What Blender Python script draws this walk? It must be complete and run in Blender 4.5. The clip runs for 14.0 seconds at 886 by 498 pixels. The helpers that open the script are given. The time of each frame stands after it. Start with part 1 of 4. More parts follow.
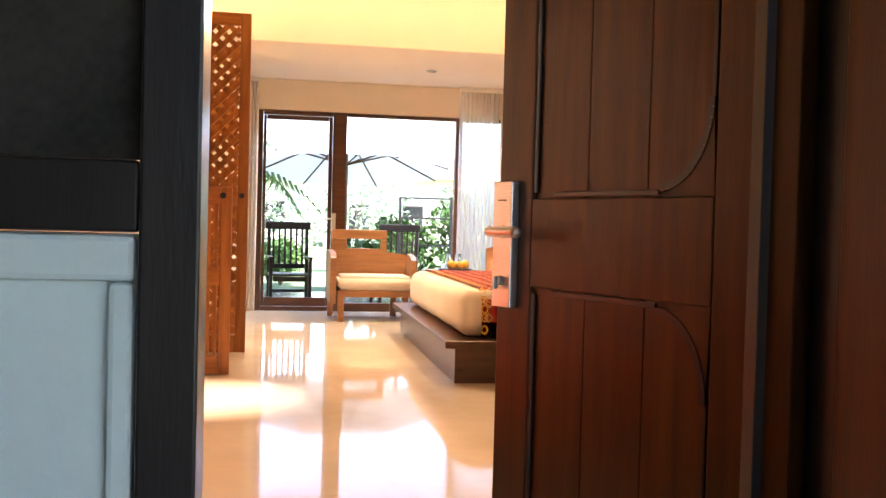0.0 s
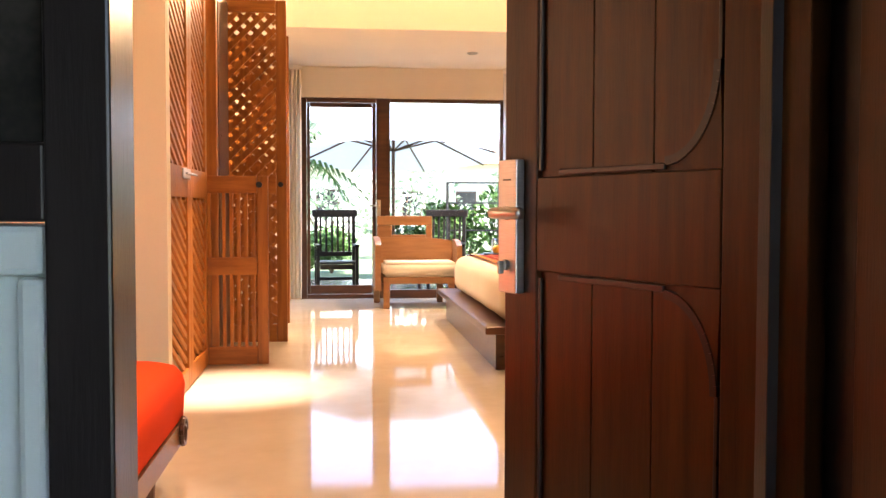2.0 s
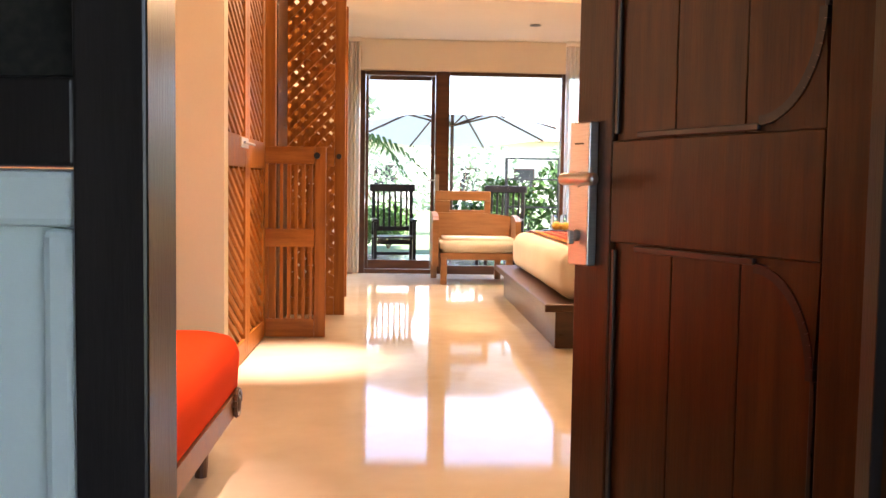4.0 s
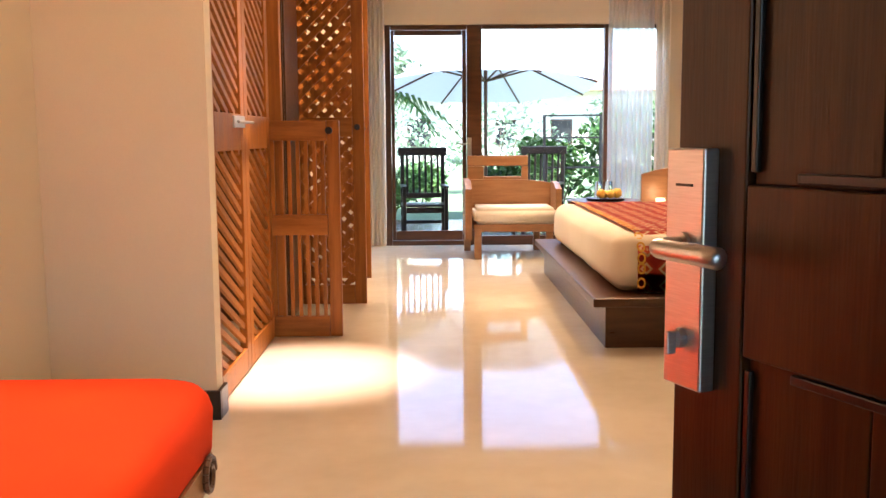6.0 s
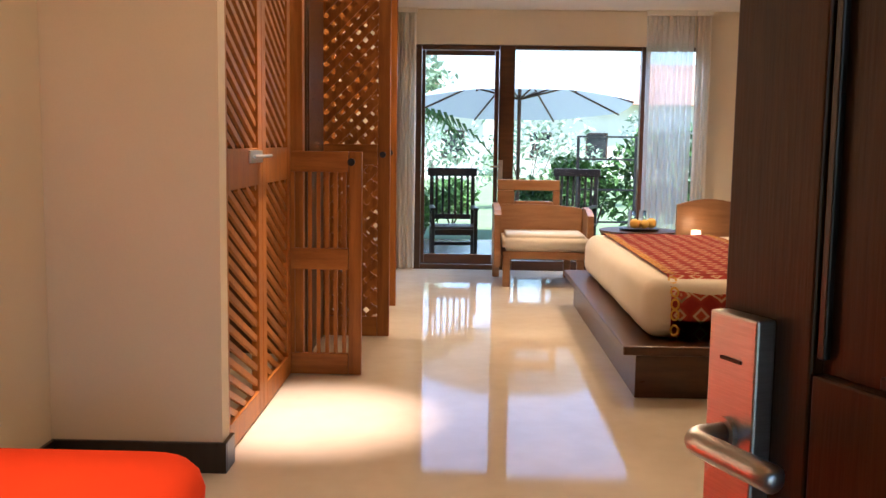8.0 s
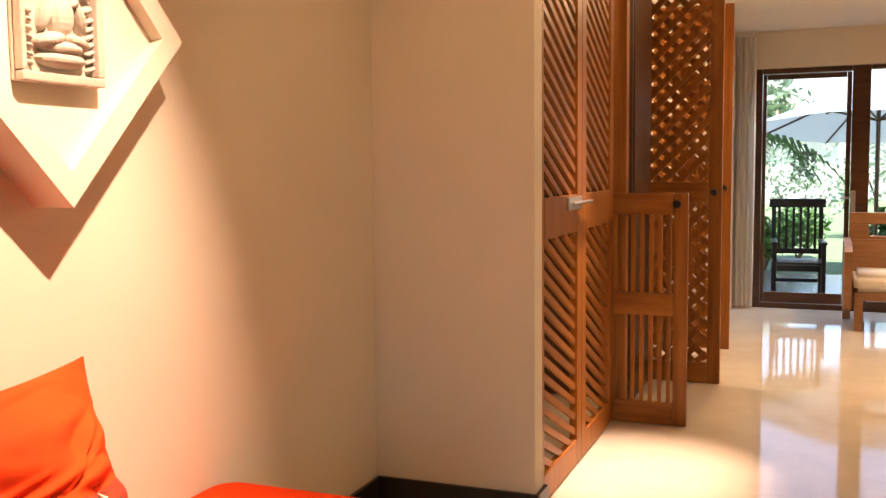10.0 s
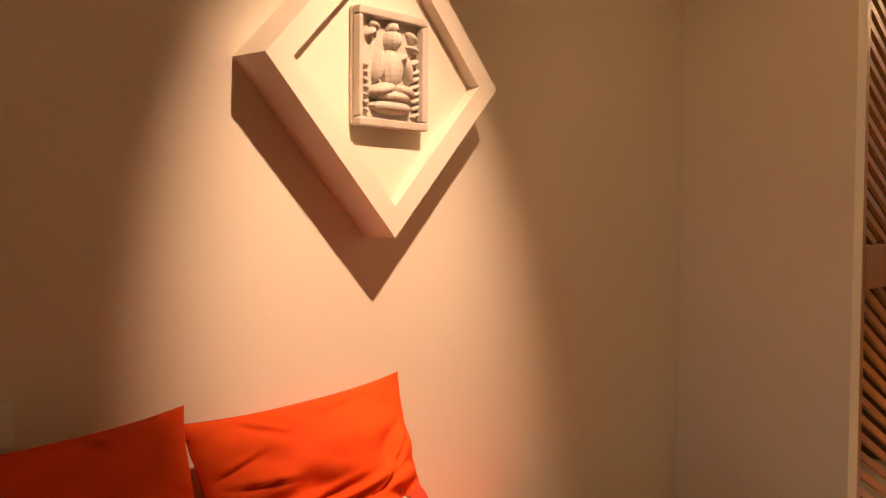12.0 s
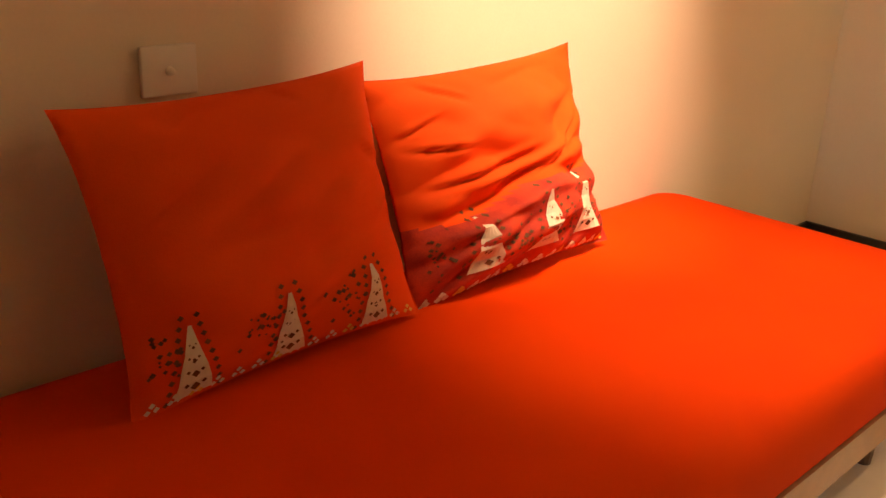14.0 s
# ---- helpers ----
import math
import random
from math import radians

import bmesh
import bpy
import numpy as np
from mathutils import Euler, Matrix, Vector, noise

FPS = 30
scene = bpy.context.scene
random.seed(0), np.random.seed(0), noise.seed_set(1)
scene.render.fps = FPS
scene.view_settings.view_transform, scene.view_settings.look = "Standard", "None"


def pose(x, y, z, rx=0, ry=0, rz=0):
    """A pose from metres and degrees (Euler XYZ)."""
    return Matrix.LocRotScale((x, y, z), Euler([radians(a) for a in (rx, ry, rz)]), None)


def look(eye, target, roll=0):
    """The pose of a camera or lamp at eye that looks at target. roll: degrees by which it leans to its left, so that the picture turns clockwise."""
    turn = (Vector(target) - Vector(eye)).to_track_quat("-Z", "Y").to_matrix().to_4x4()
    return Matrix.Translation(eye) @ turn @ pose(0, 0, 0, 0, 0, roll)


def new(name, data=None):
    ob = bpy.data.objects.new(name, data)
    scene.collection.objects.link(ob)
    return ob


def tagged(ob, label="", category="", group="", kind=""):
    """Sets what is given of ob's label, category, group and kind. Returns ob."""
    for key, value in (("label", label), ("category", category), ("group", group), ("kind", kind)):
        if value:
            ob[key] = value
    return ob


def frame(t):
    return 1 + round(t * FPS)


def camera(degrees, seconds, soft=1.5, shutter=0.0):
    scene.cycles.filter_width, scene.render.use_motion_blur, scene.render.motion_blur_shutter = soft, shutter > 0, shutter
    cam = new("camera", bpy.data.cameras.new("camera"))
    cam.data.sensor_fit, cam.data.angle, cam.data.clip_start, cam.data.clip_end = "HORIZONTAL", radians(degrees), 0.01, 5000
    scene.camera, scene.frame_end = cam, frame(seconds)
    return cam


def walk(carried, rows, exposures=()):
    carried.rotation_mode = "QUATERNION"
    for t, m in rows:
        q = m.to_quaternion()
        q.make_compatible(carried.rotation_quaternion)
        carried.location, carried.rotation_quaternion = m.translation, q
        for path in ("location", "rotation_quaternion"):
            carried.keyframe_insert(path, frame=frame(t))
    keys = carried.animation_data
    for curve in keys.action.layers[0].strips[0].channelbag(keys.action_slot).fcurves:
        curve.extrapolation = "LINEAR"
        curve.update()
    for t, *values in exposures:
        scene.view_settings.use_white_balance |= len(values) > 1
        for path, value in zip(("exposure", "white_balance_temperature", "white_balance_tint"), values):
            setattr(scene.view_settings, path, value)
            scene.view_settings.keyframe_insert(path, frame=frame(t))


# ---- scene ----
cam = camera(50.1, 14.0)
PATH = [
    (0, (0.994, 0.473, 1.099), (1.332, 2.444, 1.047), 1.5),
    (0.5, (1.093, 0.537, 1.102), (1.326, 2.523, 1.041), 1.7),
    (1, (1.136, 0.542, 1.1), (1.411, 2.522, 1.04), 0.7),
    (1.5, (1.141, 0.574, 1.096), (1.38, 2.558, 1.015), 0.4),
    (2, (1.14, 0.573, 1.095), (1.359, 2.559, 1.01), 0.1),
    (2.5, (1.139, 0.564, 1.095), (1.338, 2.552, 1.009), 0.8),
    (3, (1.149, 0.602, 1.087), (1.289, 2.594, 0.987), 1.6),
    (3.2, (1.161, 0.606, 1.081), (1.268, 2.6, 0.967), 1.5),
    (5.3, (1.078, 1.202, 1.063), (1.186, 3.194, 0.922), 0.1),
    (5.5, (1.113, 1.311, 1.108), (1.197, 3.304, 0.963), 0.4),
    (6, (1.208, 1.543, 1.226), (1.23, 3.529, 0.988), -0.4),
    (6.5, (1.237, 1.594, 1.319), (1.213, 3.557, 0.939), -0.4),
    (7, (1.236, 1.603, 1.353), (1.179, 3.577, 1.035), -0.2),
    (7.2, (1.233, 1.656, 1.363), (1.236, 3.635, 1.074), 0.2),
    (9.5, (1.326, 1.867, 1.391), (0.848, 3.801, 1.208), 0.6),
    (10, (1.33, 1.914, 1.479), (0.592, 3.765, 1.306), -0.6),
    (10.5, (1.316, 1.893, 1.488), (0.327, 3.628, 1.373), -0.1),
    (10.8, (1.272, 1.866, 1.517), (0.201, 3.551, 1.393), -0.7),
    (11, (1.331, 1.889, 1.541), (0.178, 3.52, 1.444), 0.1),
    (11.5, (1.398, 1.892, 1.503), (0.138, 3.445, 1.53), 0.2),
    (12, (1.427, 1.85, 1.459), (0.123, 3.365, 1.382), 0.4),
    (12.5, (1.33, 1.819, 1.35), (-0.041, 3.246, 1.065), 0.1),
    (13, (1.193, 1.768, 1.364), (-0.144, 3.128, 0.764), 0.7),
    (13.5, (1.186, 1.767, 1.365), (-0.144, 3.087, 0.667), 1.3),
    (14, (1.175, 1.774, 1.358), (-0.149, 3.102, 0.661), 2.5),
]
walk(cam, [(t, look(eye, target, roll)) for t, eye, target, roll in PATH],
     [(t, stops, kelvin, tint) for t, stops, kelvin, tint in (
         (0, 2.6, 6200, 20), (3.2, 2.55, 6200, 20), (5.5, 2.45, 5850, 16), (6.0, 2.3, 5600, 13), (6.5, 1.82, 5300, 11), (7.2, 1.66, 5250, 11),
         (9.5, 1.8, 5900, 14), (10.5, 1.65, 6250, 14), (11.0, 1.65, 6300, 14), (11.5, 1.3, 6350, 14), (12.0, 0.9, 6600, 16), (12.5, 1.0, 6700, 16),
         (13.0, 1.05, 6800, 14), (13.5, 1.1, 6900, 12), (14.0, 1.85, 6900, 12))])

# ---- world, sun and lamps ----
world = bpy.data.worlds.new("sky")
scene.world = world
world.use_nodes = True
wn = world.node_tree.nodes
sky = wn.new("ShaderNodeTexSky")
sky.sky_type, sky.sun_disc = "NISHITA", False
world.node_tree.links.new(sky.outputs[0], wn["Background"].inputs[0])
wn["Background"].inputs[1].default_value = 0.15


def lamp(name, kind, m, energy, colour, soft=0.05, cone=0.0, wide=0.0, high=0.0):
    """A lamp at the pose m: soft is its radius (or a sun's angle), cone a spot's angle in degrees, wide and high an area's size."""
    data = bpy.data.lights.new(name, kind)
    data.energy, data.color = energy, colour
    if kind == "SUN":
        data.angle = soft
    elif kind == "AREA":
        data.shape, data.size, data.size_y = "RECTANGLE", wide, high
    else:
        data.shadow_soft_size = soft
    if kind == "SPOT":
        data.spot_size, data.spot_blend = radians(cone), 1.0
    ob = new(name, data)
    ob.matrix_world = m
    return ob


WARM = (1.0, 0.63, 0.31)
HALOGEN = (1.0, 0.65, 0.42)
sun_dir = Vector((0.30, -0.35, 0.88)).normalized()
sky.sun_elevation = math.asin(sun_dir.z)
sky.sun_rotation = math.atan2(sun_dir.x, sun_dir.y)
lamp("sun", "SUN", look(sun_dir * 60, (0, 0, 0)), 5.0, (1.0, 0.95, 0.88), soft=radians(0.6))
# recessed downlights and fill: (x, y, ceiling z, aim x, aim y, aim z, watts, cone)
SPOTS = [
    (0.93, 3.30, 3.28, -0.36, 3.68, 1.42, 245, 38),
    (0.55, 6.45, 3.28, 0.50, 6.42, 0.0, 400, 27),
    (1.75, 4.30, 3.28, 1.75, 4.30, 0.0, 34, 75),
    # unseen fill added to brighten the return wall, daybed and rear room
    (1.00, 3.95, 3.28, 0.00, 5.60, 1.0, 19, 80),
    (0.60, 3.95, 3.28, 0.16, 3.72, 0.5, 105, 34),
    (0.75, 9.00, 3.28, 0.60, 8.70, 0.0, 32, 80),
    (2.90, 8.30, 3.28, 2.90, 8.30, 0.0, 50, 100),
    (2.60, 10.90, 2.78, 2.60, 10.90, 0.0, 72, 120),
]
for x, y, z, ax, ay, az, watts, cone in SPOTS:
    lamp("downlight_and_fill", "SPOT", look((x, y, z - 0.02), (ax, ay, az)), watts, HALOGEN if cone < 40 else WARM, 0.03, cone)
# unseen warm fill added above the beam, and the closet lamp behind the louvred doors
lamp("ceiling_fill", "AREA", look((1.9, 9.25, 2.98), (1.9, 5.0, 3.6)), 27, WARM, wide=4.5, high=0.12)
# hidden lamp added under the eaves to boost daylight through the glazed wall
lamp("window_daylight_fill", "AREA", look((1.9, 12.75, 3.0), (1.9, 10.0, 0.6)), 20, (0.86, 0.93, 1.0), wide=3.0, high=0.5)
lamp("closet_lamp", "POINT", pose(-0.35, 6.6, 2.5), 4, WARM, soft=0.08)
lamp("bath_lamp", "POINT", pose(-0.9, 9.3, 2.4), 26, (1.0, 0.72, 0.42), soft=0.1)
lamp("bedside_bulb", "POINT", pose(3.30, 10.2, 0.68), 0.5, WARM, soft=0.05)

# ---- materials ----


def material(name, a, b, rough=0.5, scale=6.0, metal=0.0, bump=0.05, stretch=(1, 1, 1), fine=80.0, coat=0.0, vary=0.0, lo=0.35, hi=0.65, spec=0.5):
    m = bpy.data.materials.new(name)
    m.use_nodes = True
    n, l = m.node_tree.nodes, m.node_tree.links
    s = n["Principled BSDF"]
    tc = n.new("ShaderNodeTexCoord")
    mp = n.new("ShaderNodeMapping")
    mp.inputs["Scale"].default_value = stretch
    l.new(tc.outputs["Object"], mp.inputs[0])
    big, small = n.new("ShaderNodeTexNoise"), n.new("ShaderNodeTexNoise")
    for node, sc in ((big, scale), (small, fine)):
        node.inputs["Scale"].default_value = sc
        node.inputs["Detail"].default_value = 5
        l.new(mp.outputs[0], node.inputs["Vector"])
    ramp = n.new("ShaderNodeValToRGB")
    ramp.color_ramp.elements[0].position, ramp.color_ramp.elements[1].position = lo, hi
    ramp.color_ramp.elements[0].color, ramp.color_ramp.elements[1].color = (*a, 1), (*b, 1)
    mix = n.new("ShaderNodeMix")
    mix.inputs[0].default_value = 0.25
    l.new(big.outputs[0], mix.inputs[2])
    l.new(small.outputs[0], mix.inputs[3])
    l.new(mix.outputs[0], ramp.inputs[0])
    colour = ramp.outputs[0]
    if vary:
        info, hsv, mr = n.new("ShaderNodeObjectInfo"), n.new("ShaderNodeHueSaturation"), n.new("ShaderNodeMapRange")
        mr.inputs[3].default_value, mr.inputs[4].default_value = 1 - vary, 1 + vary
        l.new(info.outputs["Random"], mr.inputs[0])
        l.new(mr.outputs[0], hsv.inputs["Value"])
        l.new(colour, hsv.inputs["Color"])
        colour = hsv.outputs[0]
    l.new(colour, s.inputs["Base Color"])
    rr = n.new("ShaderNodeMapRange")
    rr.inputs[3].default_value, rr.inputs[4].default_value = max(0.02, rough * 0.8), min(1, rough * 1.2)
    l.new(big.outputs[0], rr.inputs[0])
    l.new(rr.outputs[0], s.inputs["Roughness"])
    s.inputs["Metallic"].default_value = metal
    s.inputs["Coat Weight"].default_value = coat
    s.inputs["Specular IOR Level"].default_value = spec
    s.inputs["Coat Roughness"].default_value = 0.12
    if bump:
        bp = n.new("ShaderNodeBump")
        bp.inputs["Strength"].default_value, bp.inputs["Distance"].default_value = bump, 0.01
        l.new(small.outputs[0], bp.inputs["Height"])
        l.new(bp.outputs[0], s.inputs["Normal"])
    return m


def glowing(name, colour, strength):
    m = bpy.data.materials.new(name)
    m.use_nodes = True
    s = m.node_tree.nodes["Principled BSDF"]
    s.inputs["Base Color"].default_value = (*colour, 1)
    s.inputs["Emission Color"].default_value = (*colour, 1)
    s.inputs["Emission Strength"].default_value = strength
    return m


def glass(name, tint=(1, 1, 1)):
    m = bpy.data.materials.new(name)
    m.use_nodes = True
    s = m.node_tree.nodes["Principled BSDF"]
    s.inputs["Base Color"].default_value = (*tint, 1)
    s.inputs["Roughness"].default_value = 0.02
    s.inputs["Transmission Weight"].default_value = 1.0
    s.inputs["IOR"].default_value = 1.1
    return m


def batik(name):
    """Woven cloth with rows of small lozenges in red, orange and cream."""
    m = bpy.data.materials.new(name)
    m.use_nodes = True
    n, l = m.node_tree.nodes, m.node_tree.links
    tc, mp, vo, ramp = n.new("ShaderNodeTexCoord"), n.new("ShaderNodeMapping"), n.new("ShaderNodeTexVoronoi"), n.new("ShaderNodeValToRGB")
    mp.inputs["Scale"].default_value = (9, 9, 9)
    vo.distance = "MANHATTAN"
    vo.inputs["Randomness"].default_value = 0.12
    vo.inputs["Scale"].default_value = 1.0
    l.new(tc.outputs["Object"], mp.inputs[0])
    l.new(mp.outputs[0], vo.inputs["Vector"])
    l.new(vo.outputs["Distance"], ramp.inputs[0])
    e = ramp.color_ramp.elements
    e[0].position, e[0].color = 0.10, (0.72, 0.46, 0.22, 1)
    e[1].position, e[1].color = 0.85, (0.42, 0.03, 0.02, 1)
    for p_, c_ in ((0.18, (0.55, 0.05, 0.025, 1)), (0.36, (0.62, 0.11, 0.03, 1)), (0.44, (0.80, 0.62, 0.40, 1)), (0.52, (0.78, 0.56, 0.32, 1)), (0.58, (0.56, 0.06, 0.03, 1))):
        e.new(p_).color = c_
    l.new(ramp.outputs[0], n["Principled BSDF"].inputs["Base Color"])
    n["Principled BSDF"].inputs["Roughness"].default_value = 0.8
    return m


def sheer(name, colour, through_light=0.5, open_weave=0.0):
    m = bpy.data.materials.new(name)
    m.use_nodes = True
    n, l = m.node_tree.nodes, m.node_tree.links
    d, t, x = n.new("ShaderNodeBsdfDiffuse"), n.new("ShaderNodeBsdfTranslucent"), n.new("ShaderNodeMixShader")
    d.inputs[0].default_value = t.inputs[0].default_value = (*colour, 1)
    x.inputs[0].default_value = through_light
    weave = n.new("ShaderNodeTexNoise")
    weave.inputs["Scale"].default_value = 300
    bp = n.new("ShaderNodeBump")
    bp.inputs["Strength"].default_value = 0.1
    l.new(weave.outputs[0], bp.inputs["Height"])
    l.new(bp.outputs[0], d.inputs["Normal"])
    l.new(d.outputs[0], x.inputs[1])
    l.new(t.outputs[0], x.inputs[2])
    if open_weave:
        gap, both = n.new("ShaderNodeBsdfTransparent"), n.new("ShaderNodeMixShader")
        both.inputs[0].default_value = open_weave
        l.new(x.outputs[0], both.inputs[1])
        l.new(gap.outputs[0], both.inputs[2])
        x = both
    l.new(x.outputs[0], n["Material Output"].inputs[0])
    return m


PLASTER = material("plaster", (0.73, 0.65, 0.51), (0.79, 0.71, 0.57), 0.75, 1.2, bump=0.06, fine=160)
CEIL = material("ceiling_paint", (0.76, 0.70, 0.60), (0.80, 0.74, 0.64), 0.85, 1.0, bump=0.04)
MARBLE = material("cream_marble", (0.64, 0.58, 0.48), (0.76, 0.71, 0.62), 0.06, 1.3, bump=0.0, fine=9)
TEAK = material("honey_teak", (0.24, 0.082, 0.010), (0.39, 0.148, 0.022), 0.42, 3, bump=0.10, stretch=(9, 9, 0.7), fine=30, vary=0.14, spec=0.3)
TEAK_H = material("honey_teak_rail", (0.24, 0.082, 0.010), (0.39, 0.148, 0.022), 0.42, 3, bump=0.10, stretch=(0.9, 9, 9), fine=30, spec=0.3)
BROWN = material("dark_stained_wood", (0.055, 0.022, 0.009), (0.10, 0.042, 0.017), 0.30, 3, bump=0.08, stretch=(1, 8, 8), fine=30, vary=0.1)
DOORWOOD = material("reddish_brown_door_wood", (0.036, 0.0130, 0.0022), (0.080, 0.030, 0.0045), 0.36, 2.5, bump=0.08, stretch=(10, 10, 0.6), fine=24, vary=0.10, spec=0.30)
BLACKWOOD = material("black_stained_wood", (0.012, 0.010, 0.010), (0.022, 0.018, 0.017), 0.3, 3, bump=0.06, stretch=(8, 8, 0.7), fine=30)
CHAIRWOOD = material("light_brown_wood", (0.26, 0.13, 0.055), (0.36, 0.19, 0.085), 0.4, 3, bump=0.06, stretch=(1, 6, 8), fine=30, vary=0.1)
ORANGE = material("orange_cotton", (0.70, 0.044, 0.001), (0.76, 0.058, 0.002), 0.9, 3, bump=0.10, fine=400, spec=0.08)
ORANGE2 = material("orange_pillow_cotton", (0.80, 0.070, 0.006), (0.86, 0.095, 0.010), 0.85, 3, bump=0.10, fine=400, spec=0.15)
BATIK = material("orange_red_batik", (0.34, 0.018, 0.007), (0.66, 0.055, 0.012), 0.85, 16, bump=0.10, fine=300)
CREAMCLOTH = material("cream_print", (0.72, 0.63, 0.46), (0.80, 0.73, 0.58), 0.85, 40, bump=0.05)
OLIVE = material("olive_print", (0.11, 0.035, 0.009), (0.19, 0.07, 0.015), 0.85, 40, bump=0.05)
YELLOW = material("yellow_print", (0.72, 0.40, 0.05), (0.78, 0.48, 0.08), 0.85, 40, bump=0.05)
LINEN = material("white_linen", (0.76, 0.70, 0.60), (0.82, 0.77, 0.68), 0.85, 2, bump=0.08, fine=200)
RUNNER = batik("red_batik_runner")
STEEL = material("brushed_steel", (0.50, 0.50, 0.50), (0.60, 0.60, 0.60), 0.36, 30, metal=1.0, bump=0.01, stretch=(1, 1, 20))
WHITEPAINT = material("pale_paint", (0.68, 0.80, 0.79), (0.74, 0.86, 0.84), 0.5, 2, bump=0.06, fine=60)
PLASTIC = material("white_plastic", (0.76, 0.73, 0.66), (0.80, 0.77, 0.70), 0.4, 4, bump=0.0)
STONE = material("carved_cream_stone", (0.46, 0.40, 0.32), (0.56, 0.49, 0.40), 0.9, 12, bump=0.25, fine=120)
DARKTILE = material("dark_terrace_stone", (0.018, 0.018, 0.021), (0.034, 0.034, 0.038), 0.16, 5, bump=0.08)
METAL = material("black_painted_metal", (0.012, 0.012, 0.012), (0.02, 0.02, 0.02), 0.45, 20, bump=0.03)
GRASS = material("lawn", (0.12, 0.18, 0.07), (0.18, 0.24, 0.11), 0.9, 3, bump=0.4, fine=40)
# glare and haze over the far foliage put into a paler leaf colour
FARLEAF = material("haze_paled_leaves", (0.20, 0.28, 0.18), (0.36, 0.43, 0.31), 0.5, 0.6, bump=0.0, vary=0.15)
LEAF = material("shrub_leaves", (0.035, 0.10, 0.015), (0.11, 0.22, 0.04), 0.5, 2, bump=0.0, vary=0.2)
BARK = material("bark", (0.09, 0.06, 0.04), (0.16, 0.11, 0.07), 0.9, 8, bump=0.4)
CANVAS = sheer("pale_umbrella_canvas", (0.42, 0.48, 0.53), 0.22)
SHEER = sheer("white_sheer_curtain", (0.88, 0.89, 0.90), 0.7, 0.30)
DRAPE = sheer("cream_lined_drape", (0.84, 0.79, 0.70), 0.3)
HOUSEWALL = material("house_render", (0.70, 0.66, 0.58), (0.78, 0.74, 0.66), 0.8, 1, bump=0.05)
ROOFTILE = material("roof_tile", (0.30, 0.16, 0.10), (0.40, 0.22, 0.14), 0.8, 4, bump=0.3)
PAVING = material("porch_stone", (0.28, 0.25, 0.21), (0.38, 0.34, 0.29), 0.6, 3, bump=0.15)
GLASS = glass("clear_glass")
# brownish reflections on the pane put into its mottled base colour
DARKGLASS = material("dark_glass_reflection_tones", (0.020, 0.021, 0.020), (0.075, 0.070, 0.060), 0.08, 3, bump=0.0)
BULB = glowing("lit_bulb", (1.0, 0.75, 0.45), 12)
SHADE = glowing("lit_lamp_shade", (1.0, 0.70, 0.36), 0.8)
FRUIT = material("ripe_fruit", (0.75, 0.42, 0.05), (0.80, 0.55, 0.10), 0.45, 8, bump=0.05)

# ---- builders ----


def mesh(name, bm, mat, smooth=False):
    me = bpy.data.meshes.new(name)
    bmesh.ops.recalc_face_normals(bm, faces=bm.faces)
    bm.to_mesh(me)
    bm.free()
    me.materials.append(mat)
    for p in me.polygons:
        p.use_smooth = smooth
    return me


def part(name, bm, mat, parent=None, label="", smooth=False):
    ob = new(name, mesh(name, bm, mat, smooth))
    if parent:
        ob.parent = parent
    if label:
        ob["label"] = label
    return ob


def thing(name, label, category, at=(0, 0, 0), rz=0, group="", kind=""):
    ob = new(name)
    ob.matrix_basis = pose(*at, 0, 0, rz)
    return tagged(ob, label, category, group, kind)


def box(x0, y0, z0, x1, y1, z1, bevel=0.0, bm=None, m=None):
    bm = bm or bmesh.new()
    t = Matrix.Translation(((x0 + x1) / 2, (y0 + y1) / 2, (z0 + z1) / 2)) @ Matrix.Diagonal((abs(x1 - x0), abs(y1 - y0), abs(z1 - z0), 1))
    made = bmesh.ops.create_cube(bm, size=1, matrix=(m @ t) if m else t)["verts"]
    if bevel:
        edges = list({e for v in made for e in v.link_edges})
        bmesh.ops.bevel(bm, geom=edges, offset=bevel, segments=2, affect="EDGES", profile=0.5)
    return bm


def rod(p, q, r, sides=10, r2=None, bm=None):
    bm = bm or bmesh.new()
    p, q = Vector(p), Vector(q)
    m = Matrix.Translation((p + q) / 2) @ (q - p).to_track_quat("Z", "Y").to_matrix().to_4x4()
    bmesh.ops.create_cone(bm, cap_ends=True, segments=sides, radius1=r, radius2=r if r2 is None else r2, depth=(q - p).length, matrix=m)
    return bm


def bar(p, q, wide, deep, normal=(0, 1, 0), bm=None):
    """A straight bar from p to q, wide across, deep along normal."""
    bm = bm or bmesh.new()
    p, q, nrm = Vector(p), Vector(q), Vector(normal)
    d = (q - p).normalized()
    s = d.cross(nrm).normalized()
    m = Matrix((s, nrm, d)).transposed().to_4x4()
    m.translation = (p + q) / 2
    bmesh.ops.create_cube(bm, size=1, matrix=m @ Matrix.Diagonal((wide, deep, (q - p).length, 1)))
    return bm


def prism(points, axis, a, b, bm=None):
    """A solid with the outline points, drawn out along an axis from a to b."""
    bm = bm or bmesh.new()
    place = {"x": lambda u, v, w: (w, u, v), "y": lambda u, v, w: (u, w, v), "z": lambda u, v, w: (u, v, w)}[axis]
    low = [bm.verts.new(place(u, v, a)) for u, v in points]
    top = [bm.verts.new(place(u, v, b)) for u, v in points]
    bm.faces.new(low)
    bm.faces.new(top)
    for i in range(len(points)):
        j = (i + 1) % len(points)
        bm.faces.new((low[i], low[j], top[j], top[i]))
    return bm


